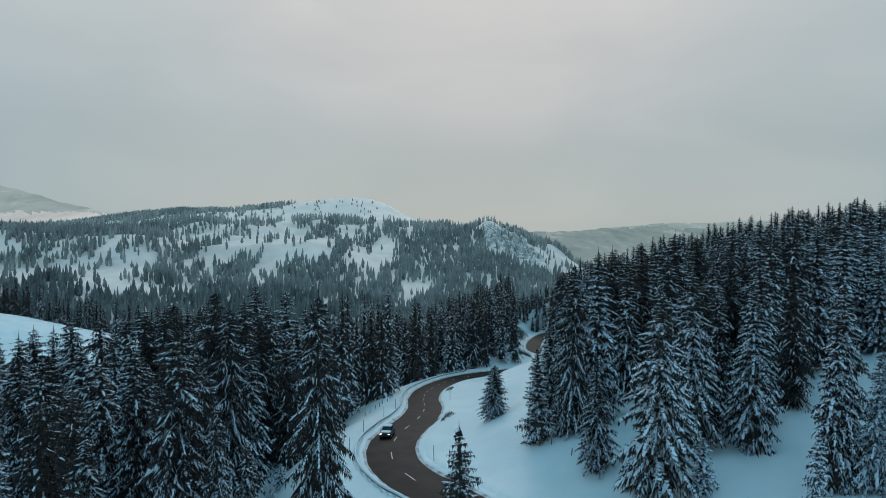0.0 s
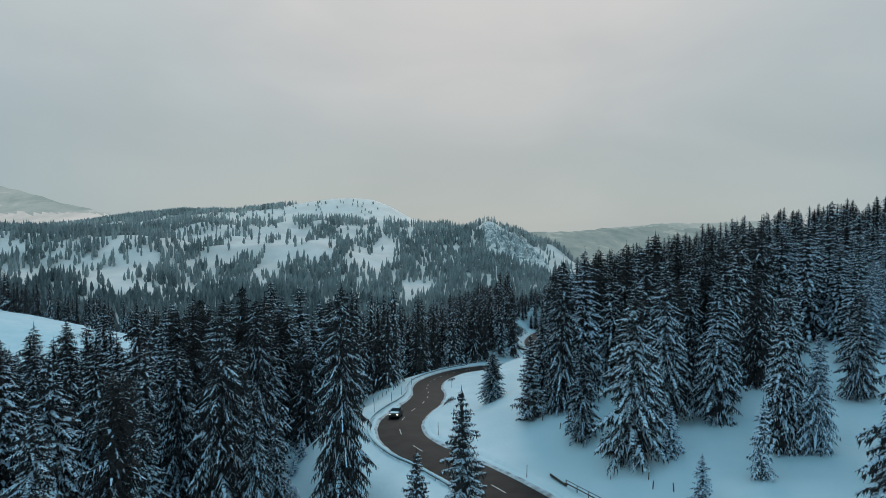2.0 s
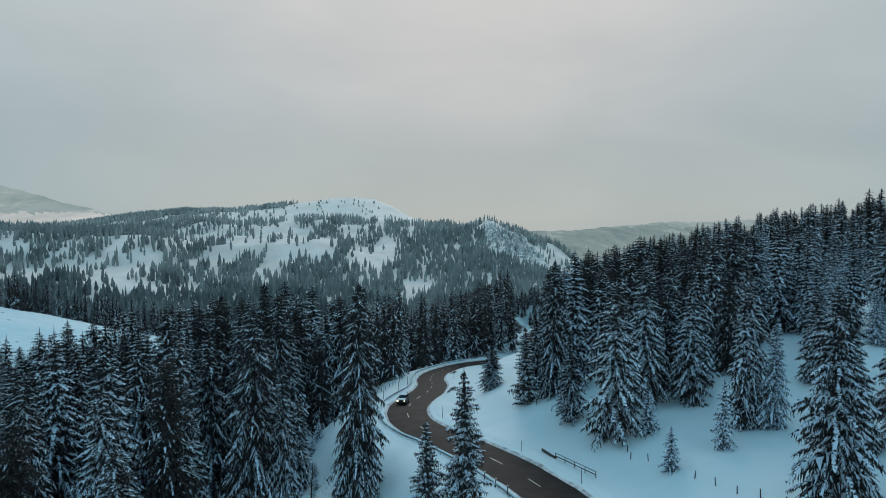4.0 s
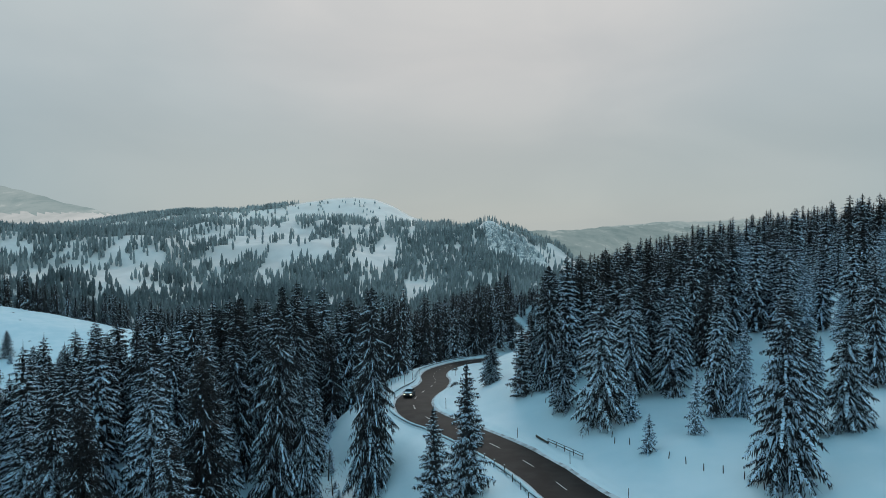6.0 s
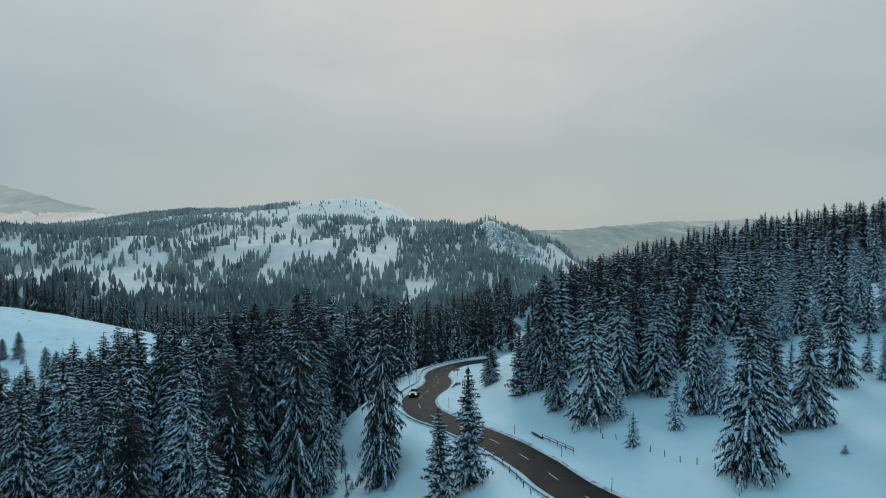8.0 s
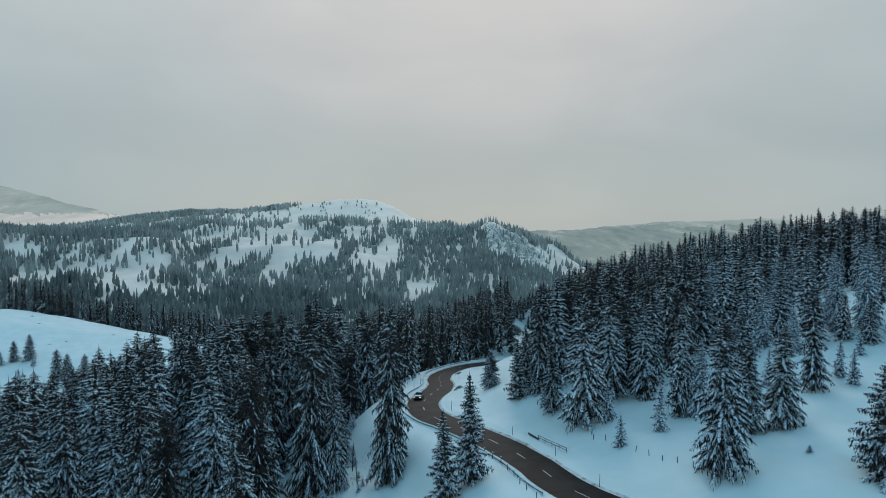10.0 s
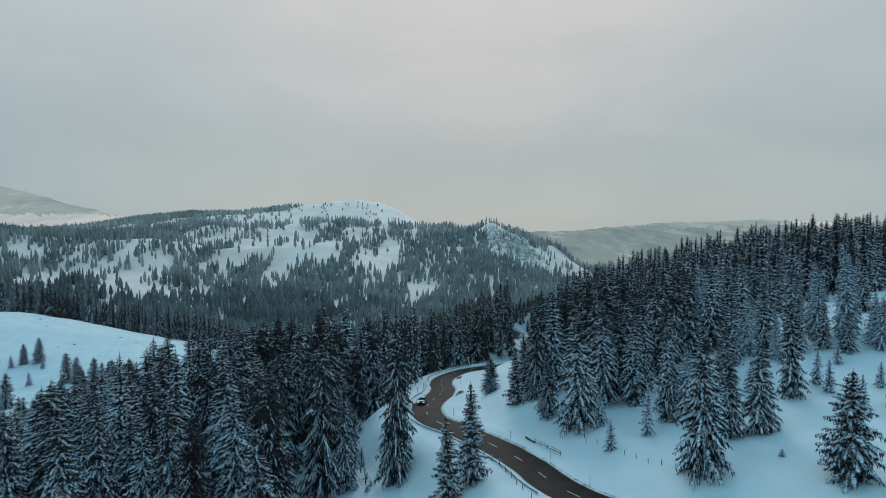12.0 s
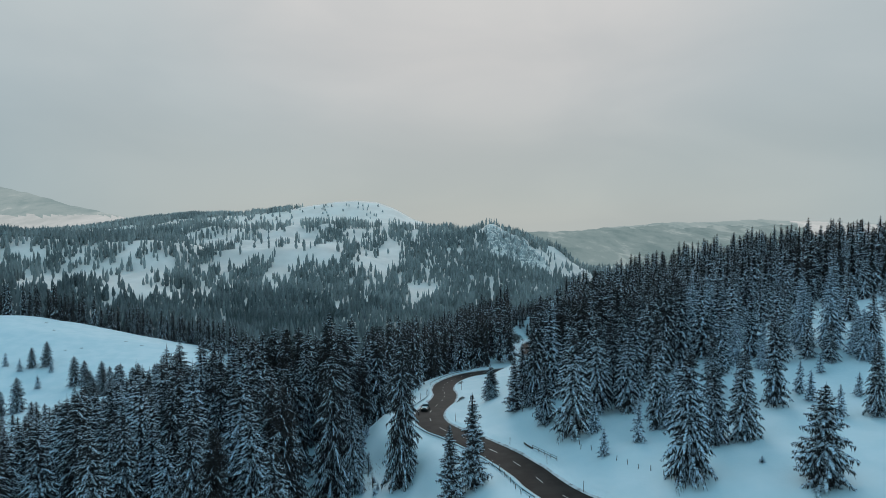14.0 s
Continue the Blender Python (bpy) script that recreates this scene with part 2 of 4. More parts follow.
# ---- mesh helpers ----
def mesh_of(name, verts, faces, mats, index=None, soft=False):
    me = bpy.data.meshes.new(name)
    me.from_pydata(verts.tolist() if isinstance(verts, np.ndarray) else verts, [], faces.tolist() if isinstance(faces, np.ndarray) else faces)
    for m in mats:
        me.materials.append(m)
    if index is not None:
        me.polygons.foreach_set("material_index", np.asarray(index, np.int32))
    if soft:
        me.polygons.foreach_set("use_smooth", np.ones(len(me.polygons), bool))
    me.update()
    return me


def part_mesh(name, me, parent, label=""):
    ob = new(name, me)
    ob.parent = parent
    return tagged(ob, label)


# ---- ground, one sheet to the mountain's crest, and the far ranges behind it ----
def sheet(name, y0, y1, mats, pick):
    ys = [y0]
    while ys[-1] < y1:
        y = ys[-1]
        ys.append(y + (6 if y < -20 else 1.0 if y < 135 else 1.6 if y < 380 else 4.5 if y < 700 else 11 if y < 2600 else 26))
    ys = np.array(ys)
    u = np.linspace(-1, 1, 261)
    u = .35 * u + .65 * u ** 3          # finer in the middle
    wide = 190 + .95 * np.maximum(ys + 90, 0)
    x = u[None, :] * wide[:, None]
    y = np.repeat(ys[:, None], len(u), 1)
    z = ground(x, y)
    rows, cols = x.shape
    a = np.arange(rows * cols).reshape(rows, cols)
    faces = np.stack([a[:-1, :-1], a[:-1, 1:], a[1:, 1:], a[1:, :-1]], -1).reshape(-1, 4)
    cut = lambda v: v[:-1, :-1].ravel()
    return mesh_of(name, np.stack([x, y, z], -1).reshape(-1, 3), faces, mats, pick(cut(x), cut(y), cut(z)), True)


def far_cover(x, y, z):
    """0: snowfields, 1: woods, 2: paler woods."""
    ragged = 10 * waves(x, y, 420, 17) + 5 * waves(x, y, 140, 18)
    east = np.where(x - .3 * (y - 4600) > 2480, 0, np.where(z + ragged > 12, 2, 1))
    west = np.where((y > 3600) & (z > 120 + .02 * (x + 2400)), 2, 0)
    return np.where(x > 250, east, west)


tagged(new("ground", sheet("ground", -260.0, 2690, [SNOW, FAR_SNOW, DOME_SNOW], lambda x, y, z: (y > 700) * 1 + (y > 2110 + 30 * waves(x, y, 90, 41)) * 1)), "snow-covered alpine meadow, valley and mountain slopes", "ground", kind="structure")
tagged(new("backdrop", sheet("backdrop", 2681.0, 4930, [BACK_SNOW, BACK_WOOD, BACK_PALE], far_cover)), "pale far mountain ranges, haze painted into their colour", "backdrop", kind="structure")

# ---- road ----
FINE = spline(ROAD, 20)
way = np.gradient(FINE[:, :2], axis=0)
way /= np.linalg.norm(way, axis=1)[:, None]
side_of = np.stack([way[:, 1], -way[:, 0]], 1)      # to the right of the line
run = np.concatenate([[0], np.cumsum(np.linalg.norm(np.diff(FINE[:, :2], axis=0), axis=1))])


def along(s, off, up=0.0):
    """A place s metres along the road, off metres to its right."""
    k = [np.interp(s, run, FINE[:, i]) for i in range(3)]
    n = [np.interp(s, run, side_of[:, i]) for i in range(2)]
    return Vector((k[0] + n[0] * off, k[1] + n[1] * off, k[2] + up))


def ribbon(name, s0, s1, offs, ups, mat, step=1.0):
    ss = np.linspace(s0, s1, max(2, int((s1 - s0) / step)))
    verts = [along(s, o, u) for s in ss for o, u in zip(offs, ups)]
    w = len(offs)
    faces = [(i * w + j, i * w + j + 1, (i + 1) * w + j + 1, (i + 1) * w + j) for i in range(len(ss) - 1) for j in range(w - 1)]
    return mesh_of(name, [tuple(v) for v in verts], [f[::-1] for f in faces], [mat], soft=True)


road = tagged(new("road", ribbon("road", 0, run[-1], [-HALF - .25, -HALF + .4, 0, HALF - .4, HALF + .25], [-.08, .0, .06, .0, -.08], ASPHALT)),
              "wet dark asphalt mountain road winding between snowbanks", "road", kind="structure")
s = 6.0
while s < 330:
    part_mesh("lane_dash", ribbon("lane_dash", s, s + 3.0, [-.07, .07], [.066, .066], PAINT, .6), road)
    s += 9.3


# ---- spruces ----
def spruce(seed, height, radius, levels, snowy, fine=2, bare=.05, droop=1.0, shape=.68):
    """Arrays of a spruce: a tapered trunk, whorls of drooping boughs with twigs, and the snow that lies on them."""
    rng = np.random.RandomState(seed)
    needle, snow = [], []          # triangles
    up = np.array([0, 0, 1.0])
    for k in range(levels):
        q = k / (levels - 1)
        q = 1 - (1 - q) ** 1.45     # whorls crowd towards the top
        h = height * (bare + (1 - bare) * q * .95)
        reach = radius * ((1 - q) ** shape * (.8 + .2 * min(q / .16, 1)) * .95 + (.045 if fine else .09))
        count = (8 if q < .8 else 6) if fine == 2 else (7 if q < .75 else 6) if fine else (6 if q < .6 else 7)
        turn = rng.uniform(0, 6.28)
        for j in range(count):
            a = turn + 6.283 * (j + rng.uniform(-.32, .32)) / count
            length = reach * rng.uniform(.52, 1.2)
            out = np.array([math.cos(a), math.sin(a), 0])
            across = np.array([-math.sin(a), math.cos(a), 0])
            fall = droop * rng.uniform(.75, 1.2) * (1 - (.75 if fine else .62) * q)
            start = np.array([0, 0, h + rng.uniform(-.45, .45) * height / levels * (1.2 - .9 * q)])

            def bough(s):
                return start + out * length * s + up * length * (.2 * s - fall * (.35 * s + .75 * s ** 2.1) + .12 * fall * s ** 6)

            steps = (4 if length < .9 else 7 if length < 1.8 else 11 if length < 3 else 14) if fine == 2 else (3 if length < .9 else 4 if length < 1.8 else 7) if fine else 3
            stations = [(i + .6) / (steps + .35) for i in range(steps)]
            blade = .115 if fine == 2 else .15 if fine else .21
            w0 = (.05 + .03 * length) if fine == 2 else (.07 + .04 * length) if fine else (.13 + .08 * length)
            p0, p1, p2 = bough(.04), bough(.5), bough(.9 if fine else 1.0)
            lift = up * .06 + out * .03
            needle += [(p0 + across * w0 * .5, p0 - across * w0 * .5, p1 - across * w0), (p0 + across * w0 * .5, p1 - across * w0, p1 + across * w0), (p1 + across * w0, p1 - across * w0, p2)]
            lee = snowy * (1.35 - 1.1 * q ** 1.4)        # the wind has shaken the tops
            loaded = rng.rand() < lee
            if loaded or rng.rand() < .6 - .4 * q:      # lumps of snow along the bough
                e = (.075 + .03 * length) * rng.uniform(.6, 1.35) * (.6 + .8 * snowy) * (.78 if fine == 2 else .9 if fine else 1.7)
                lumps = steps if fine == 2 else 4 if fine else 2
                for i in range(lumps):
                    if rng.rand() < (.1 if loaded else .45):
                        continue
                    s0, s1 = (i + rng.uniform(.05, .35)) / lumps, (i + rng.uniform(.8, 1.25)) / lumps
                    a0, a1 = bough(max(s0, .08)) + lift + across * rng.uniform(-.35, .35) * e, bough(min(s1, 1.02)) + lift + across * rng.uniform(-.35, .35) * e
                    e0, e1 = e * rng.uniform(.5, 1.3) * (1.1 - .45 * s0), e * rng.uniform(.25, .9) * (1.1 - .5 * s1)
                    snow += [(a0 - across * e0, a0 + across * e0, a1 + across * e1), (a0 - across * e0, a1 + across * e1, a1 - across * e1)][:2 if fine else 1]
            for s in stations:
                at = bough(s)
                span = length * (.42 * (1 - s) + .15) * rng.uniform(.6, 1.3)
                for sign in (-1, 1):
                    tip = at + out * span * rng.uniform(.35, .85) + sign * across * span * rng.uniform(.45, .85) - up * span * (fall * .75 + rng.uniform(.05, .4))
                    wide = (out + up * rng.uniform(-.5, .5)) * blade * (span + .25) * rng.uniform(.7, 1.3)
                    needle.append((at - wide * .4, at + wide, tip))
                    if fine:
                        hang = at + (tip - at) * rng.uniform(.3, .6)
                        needle.append((hang - wide * .6, hang + wide * .6, hang + (tip - at) * .22 - up * span * rng.uniform(.3, .65)))
                    if rng.rand() < (.5 + .6 * lee if loaded else .4 * lee):
                        thin = wide * rng.uniform(.7, 1.4) * (.75 + .6 * snowy)
                        near = at + (tip - at) * rng.uniform(0, .3)
                        snow.append((near - thin * .5 + lift, near + thin * .7 + lift, near + (tip - at) * rng.uniform(.3, .6) + lift))
                if fine == 2:      # loose tufts that blur the bough's outline
                    c = at + across * span * rng.uniform(-.6, .6) + out * span * rng.uniform(-.1, .4) - up * span * fall * rng.uniform(0, .6)
                    t0, t1 = rng.uniform(-.16, .16, 3), rng.uniform(-.16, .16, 3)
                    needle.append((c + t0, c + t1, c - up * rng.uniform(.12, .34)))
                    if rng.rand() < .5 * lee:
                        c = c + up * .1
                        snow.append((c + t0 * .7, c + t1 * .7, c - (t0 + t1) * .5))
    # the dusky heart of the crown
    tiers = 7 if fine else 3
    for i in range(tiers):
        z0, z1 = height * (bare + (.97 - bare) * i / tiers), height * (bare + .06 + (.97 - bare) * (i + 1.3) / tiers)
        rad = max(radius * .42 * (1 - i / tiers) ** .9, radius * (.05 if fine else .16))
        for j in range(6):
            a, c = 1.047 * j + i, 1.047 * (j + 1) + i
            needle.append(((rad * math.cos(a), rad * math.sin(a), z0), (rad * math.cos(c), rad * math.sin(c), z0), (0, 0, min(z1, height * (.93 if fine else .95)))))
    for j in range(3):             # the leader
        a = 2.1 * j + rng.rand()
        o = np.array([math.cos(a), math.sin(a), 0]) * (.07 if fine else .14)
        needle.append((up * height * .94 + o, up * height * .94 - o, up * height * (1.0 if fine else .985)))
    sides, rings = (7, 5) if fine else (4, 2)
    tv, tf = [], []
    for i in range(rings):
        q = i / (rings - 1)
        r = (.015 * height * (1 - q) ** .9 + .02) * (1.25 if i == 0 else 1)
        for j in range(sides):
            a = 6.283 * j / sides
            tv.append((r * math.cos(a), r * math.sin(a), height * .95 * q - (.6 if i == 0 else 0)))
    for i in range(rings - 1):
        for j in range(sides):
            tf.append((i * sides + j, i * sides + (j + 1) % sides, (i + 1) * sides + (j + 1) % sides, (i + 1) * sides + j))
    return np.array(tv), np.array(tf), np.array([[tuple(p) for p in t] for t in needle]).reshape(-1, 3), np.array(snow).reshape(-1, 3)


def spruce_thing(fine, seed, height, radius, levels, snowy, label, droop=1.0, bare=.05, shape=.68, needles=None):
    tv, tf, nv, sv = spruce(seed, height, radius, levels, snowy, fine, bare, droop, shape)
    root = new("spruce_tree")
    part_mesh("trunk", mesh_of("trunk", tv, tf, [BARK], soft=True), root, "dark brown bark trunk")
    both = np.concatenate([nv, sv])
    index = np.concatenate([np.zeros(len(nv) // 3), np.ones(len(sv) // 3)])
    part_mesh("crown", mesh_of("crown", both, np.arange(len(both)).reshape(-1, 3), [needles or NEEDLE, TREE_SNOW], index), root, "dark green drooping boughs with snow lying on them")
    return tagged(root, label, "tree", "spruces of the wood")


DARK, HEAVY = "tall dark spruce with snow on its drooping boughs", "tall spruce heavy with fresh snow"
DUSTED, SLIM = "tall dark green spruce lightly dusted with snow", "slender spruce with snow along its boughs"
RIMY = "spruce white with rime and snow"
KINDS = [spruce_thing(2, 1, 28, 5.0, 34, .65, DARK, 1.2, .05, .46), spruce_thing(2, 2, 26, 4.6, 31, 1.3, HEAVY, 1.2, .05, .5),
         spruce_thing(2, 3, 28, 5.0, 34, .3, DUSTED, .95, .05, .43), spruce_thing(2, 4, 26, 4.2, 33, .85, SLIM, 1.2, .08, .48),
         spruce_thing(2, 5, 16, 5.2, 24, 1.45, "broad snow-laden spruce standing in the snowy meadow", .55, .02, .6),
         spruce_thing(1, 6, 9, 2.1, 18, 1.6, "young spruce coated with snow in the meadow", .8, .03, .56, RIMED),
         spruce_thing(2, 7, 16, 4.0, 21, 1.2, "young open-grown fir with snow-tipped level boughs", .42, .04, .7),
         spruce_thing(1, 11, 28, 5.0, 30, .65, DARK, 1.15, .05, .46), spruce_thing(1, 12, 26, 4.6, 28, 1.4, HEAVY, 1.0, .05, .5),
         spruce_thing(1, 13, 28, 5.0, 30, .35, DUSTED, .95, .05, .43), spruce_thing(1, 14, 26, 4.2, 30, .9, SLIM, 1.2, .08, .48),
         spruce_thing(1, 15, 26, 4.6, 30, 1.6, RIMY, 1.05, .05, .5, RIMED)]
SIZE = [(28, 4.6), (26, 4.2), (28, 4.6), (26, 3.8), (16, 4.4), (9, 1.8), (16, 3.2), (28, 4.6), (26, 4.2), (28, 4.6), (26, 3.8), (26, 4.2)]
used = set()
rng = random.Random(5)


def plant(kind, x, y, height, radius=None, turn=None):
    h0, r0 = SIZE[kind]
    k = height / h0
    w = .9 * radius / r0 if radius else k * rng.uniform(.76, 1.0)
    m = Matrix.LocRotScale((x, y, float(ground(x, y)) - .1), Euler((radians(rng.uniform(-1.2, 1.2)), radians(rng.uniform(-1.2, 1.2)), rng.uniform(0, 6.28))), (w, w, k))
    if kind not in used:
        used.add(kind)
        KINDS[kind].matrix_basis = m
        return KINDS[kind]
    return copy_thing(KINDS[kind], m @ Matrix.Diagonal([1 / v for v in KINDS[kind].scale] + [1]))


taken = []


def stand(kind, x, y, height, radius=None):
    taken.append((x, y))
    return plant(kind, x, y, height, radius)


# the meadow above the road
for k, x, y, h, r in [(1, 35.0, 36.8, 22.0, 4.3), (4, 51.6, 28.7, 15.2, 4.4), (1, 49.2, 48.2, 16.6, 3.5), (5, 25.5, 52.2, 5.4, 1.4), (5, 32.5, 54.2, 8.9, 1.6),
                      (5, 26.5, 63.7, 6.0, 1.9), (1, 22.3, 65.2, 22.3, 4.6), (3, 18.0, 72.7, 13.5, 2.6), (6, 12.7, 83.2, 13.0, 2.7), (3, 8.5, 104.7, 9.3, 2.8),
                      (0, 17.3, 84.2, 23.3, 3.5), (10, 61.8, 61.7, 19.2, 3.1), (5, 68.7, 65.7, 6.8, 1.6), (5, 68.7, 61.7, 6.3, 1.5), (5, 68.4, 51.7, 6.2, 1.4)]:
    stand(k, x, y, h, r)
for k, x, y, h, r in [(5, 77.2, 60.2, 4.9, 1.3), (3, 74.2, 50.2, 14.2, 2.4), (5, 77.7, 73.7, 4.5, 1.2), (11, 89.5, 80.2, 11.5, 2.5), (11, 87.1, 86.2, 19.9, 3.4),
                      (11, 82.1, 88.7, 16.4, 2.9), (3, 44.3, 48.7, 14.5, 2.9), (1, 39.1, 60.7, 20.7, 3.0), (1, 29.6, 73.8, 21.9, 3.7), (1, 35.3, 71.3, 18.7, 3.4),
                      (8, 37.7, 60.3, 18.1, 2.7), (11, 40.8, 58.8, 14.0, 2.4),
                      (11, 73.7, 97.2, 12.5, 2.9), (8, 80.0, 82.7, 10.0, 2.5), (11, 88.9, 76.7, 11.6, 2.6), (8, 74.8, 83.7, 12.7, 2.7), (11, 68.2, 79.7, 9.4, 2.2), (1, 82.5, 78.2, 9.5, 2.3),
                      (8, 95.6, 83.7, 12.7, 2.9), (11, 64.4, 85.2, 13.3, 2.8), (8, 58.9, 80.7, 14.5, 2.9), (5, 90.0, 74.2, 6.5, 1.6), (8, 69.5, 88.0, 16.5, 3.0), (8, 78.0, 92.0, 17.5, 3.2), (11, 85.0, 95.0, 18.0, 3.3), (8, 93.0, 94.0, 18.0, 3.3), (5, 56.0, 66.0, 7.0, 1.4), (3, 53.0, 70.0, 14.0, 2.7),
                      (8, 84.8, 101.9, 6.5, 1.9), (5, 82.8, 108.7, 6.0, 1.8), (8, 98.7, 104.1, 12.0, 2.6), (8, 102.7, 122.7, 11.0, 2.6), (1, 90.5, 113.0, 14.0, 2.8), (8, 108.0, 112.0, 13.0, 2.8),
                      (5, 112.0, 122.0, 7.0, 1.9), (8, 118.0, 128.0, 14.0, 3.0), (5, 104.0, 96.0, 6.0, 1.6), (8, 114.0, 104.0, 12.0, 2.6), (8, 122.0, 116.0, 15.0, 3.0)]:
    stand(k, x, y, h, r)
# beside the road
for k, x, y, h, r in [(6, 1.3, 44.7, 16.7, 3.1), (6, -2.6, 43.2, 14.4, 2.9), (0, -12.0, 60.1, 30.8, 4.3), (10, 15.2, 88.5, 14.5, 2.6)]:
    stand(k, x, y, h, r)
for x, y, h in [(-19.5, 69.5, 1.9), (-22.5, 81.5, 2.6), (-16.8, 59.5, 1.6), (-22.3, 85.7, 3.4), (-19.9, 59.2, 2.2), (-17.2, 57.2, 1.6), (-20.4, 73.5, 2.3), (-22.0, 76.0, 3.0), (-18.0, 63.5, 1.3), (-23.0, 56.0, 2.6)]:
    stand(5, x, y, h, .42 * h)
for k, x, y, h, r in [(3, -21.6, 60.0, 22.0, 2.4), (10, -22.0, 70.5, 14.0, 2.3)]:
    stand(k, x, y, h, r)
# the wood below the road
for k, x, y, h, r in [(0, -26.0, 61.0, 30.5, 5.2), (1, -41.7, 55.5, 28.0, 5.4), (1, -34.0, 58.5, 21.5, 4.0), (3, -46.0, 72.0, 27.0, 4.4), (1, -57.0, 52.1, 20.5, 4.2), (1, -75.0, 67.0, 19.0, 4.0),
                      (3, -49.5, 51.5, 25.5, 4.0), (0, -58.5, 63.0, 24.5, 4.6), (0, -65.6, 75.7, 23.5, 4.4), (3, -74.2, 85.0, 23.0, 4.0), (2, -30.5, 107.4, 26.0, 4.4), (2, -32.6, 88.7, 31.5, 3.8),
                      (0, -28.8, 84.5, 29.0, 4.4), (2, -47.3, 109.5, 31.0, 4.4), (2, -51.9, 111.0, 29.0, 4.2), (0, -36.0, 74.0, 26.0, 4.4), (1, -66.5, 57.0, 18.5, 4.0), (1, -82.0, 56.0, 18.0, 3.8),
                      (0, -27.5, 72.0, 24.0, 4.2), (3, -38.5, 94.0, 27.0, 4.0), (0, -55.0, 82.0, 25.0, 4.2), (2, -60.5, 96.0, 25.0, 4.0), (1, -36.5, 45.0, 24.0, 4.4), (1, -50.0, 41.0, 20.0, 4.2),
                      (7, -84.5, 108, 24.0, 4.0), (8, -78.8, 104, 21.0, 3.8), (7, -74.8, 112, 23.0, 4.0), (10, -65.6, 104, 21.0, 3.6), (7, -63.8, 112, 23.5, 4.0), (8, -87.6, 100, 20.0, 3.8)]:
    stand(k, x, y, h, r)
# on the far knoll
for x, y, h in [(-262.6, 344.2, 17.2), (-271.3, 342.2, 13.9), (-288.5, 342.2, 9.4), (-275.7, 336.7, 8.7), (-254.8, 335.2, 7.8), (-214.9, 244.7, 18.5), (-220.4, 240.7, 13.3),
                (-227.7, 315.2, 18.9), (-219.9, 311.7, 16.3), (-204.2, 301.7, 17.2), (-198.2, 299.7, 13.8), (-186.7, 290.2, 11.2), (-249.1, 313.2, 8.7)]:
    stand(5 if h < 10 else 10, x, y, h, .29 * h)
for x, y, h in [(-190, 262, 15), (-185, 268, 16.5), (-180, 259, 13), (-176, 266, 16), (-171, 259, 17), (-167, 268, 15), (-163, 262, 16.5), (-158, 270, 15), (-172, 274, 14),
                (-160, 255, 14), (-153, 262, 16), (-182, 253, 12), (-193, 270, 15.5)]:
    stand(10 if h > 15 else 7, x, y, h, .26 * h)


def scatter(x0, x1, y0, y1, gap, allow, seed):
    """Places about gap metres apart inside the box where allow(x, y) holds."""
    r = random.Random(seed)
    out = []
    y, odd = y0, 0
    while y < y1:
        x = x0 + (gap / 2 if odd else 0)
        while x < x1:
            px, py = x + r.uniform(-.38, .38) * gap, y + r.uniform(-.38, .38) * gap
            if allow(px, py):
                out.append((px, py))
            x += gap
        y, odd = y + gap * .87, 1 - odd
    return out


def road_x(y):
    return float(np.interp(min(max(y, 40), 360), LINE[:, 1], LINE[:, 0]))


def clear(x, y, gap):
    return all((x - a) ** 2 + (y - b) ** 2 > gap * gap for a, b in taken)


def below_road(x, y):
    edge = -27 if y < 88 else -20 if y < 150 else road_x(y) - 9
    if y > 135 and x < -.135 * (y + 62):
        return False
    if y > 200 and x > .102 * (y + 62) - 3:
        return False
    return x < edge and clear(x, y, 5.5) and not (y > 250 and x < -60) and not (y > 135 and x < -120)


def above_road(x, y):
    if y < 60 or not clear(x, y, 4.6):
        return False
    line = float(np.interp(x, [20, 24, 34, 48, 60, 75, 90, 110, 130, 160, 260], [92, 74, 76, 74, 84, 106, 128, 140, 148, 142, 124]))
    return y > line and x > road_x(y) + (18 if y < 260 else 9) and x > .134 * (y + 62) - 3


def tall(h):
    """A height with a crown as wide as it goes with."""
    return h, h * rng.uniform(.155, .205)


left = scatter(-112, -18, 38, 135, 7.4, below_road, 11)
right = scatter(14, 120, 60, 160, 7.4, above_road, 12)
for x, y in left:
    top = float(np.interp(x, [-108, -95, -82, -70, -55, -40], [-6, 4, 11, 14, 16, 17])) + rng.uniform(-3, 2.5)     # the canopy slopes down to the west
    h = max(top - (0 if rng.random() < .8 else 4) - float(ground(x, y)), 10)
    kind = rng.choice([0, 0, 3, 2, 3, 1, 1] if x > -55 else [0, 3, 3, 1, 1, 1])
    stand(kind if y < 50 else 7 + kind, x, y, h, h * rng.uniform(.155, .195))
right.sort(key=lambda p: p[1])
for x, y in right[:150]:
    open_side = x > .36 * (y + 62)        # snowier and looser towards the open meadow
    if open_side and rng.random() < .4:
        continue
    kind = rng.choice([1, 1, 1, 1, 1, 3] if open_side else [0, 0, 3, 3, 1, 2])
    stand(11 if rng.random() < (.25 if open_side else .03) else kind if y < 70 else 7 + kind, x, y, *tall(rng.uniform(18, 26) * (.83 if x > 62 else .95)))


# ---- woods too many to count ----
def mid_shape(seed, snowy, mat=0):
    tv, tf, nv, sv = spruce(seed, 25.0, 3.9, 18, snowy, 0, .06, 1.05, .46)
    scale = np.array([1 / 3.9, 1 / 3.9, 1 / 25])
    tri = lambda v: (v * scale, np.arange(len(v)).reshape(-1, 3))
    return [(*tri(nv), mat), (*tri(sv), 1)]


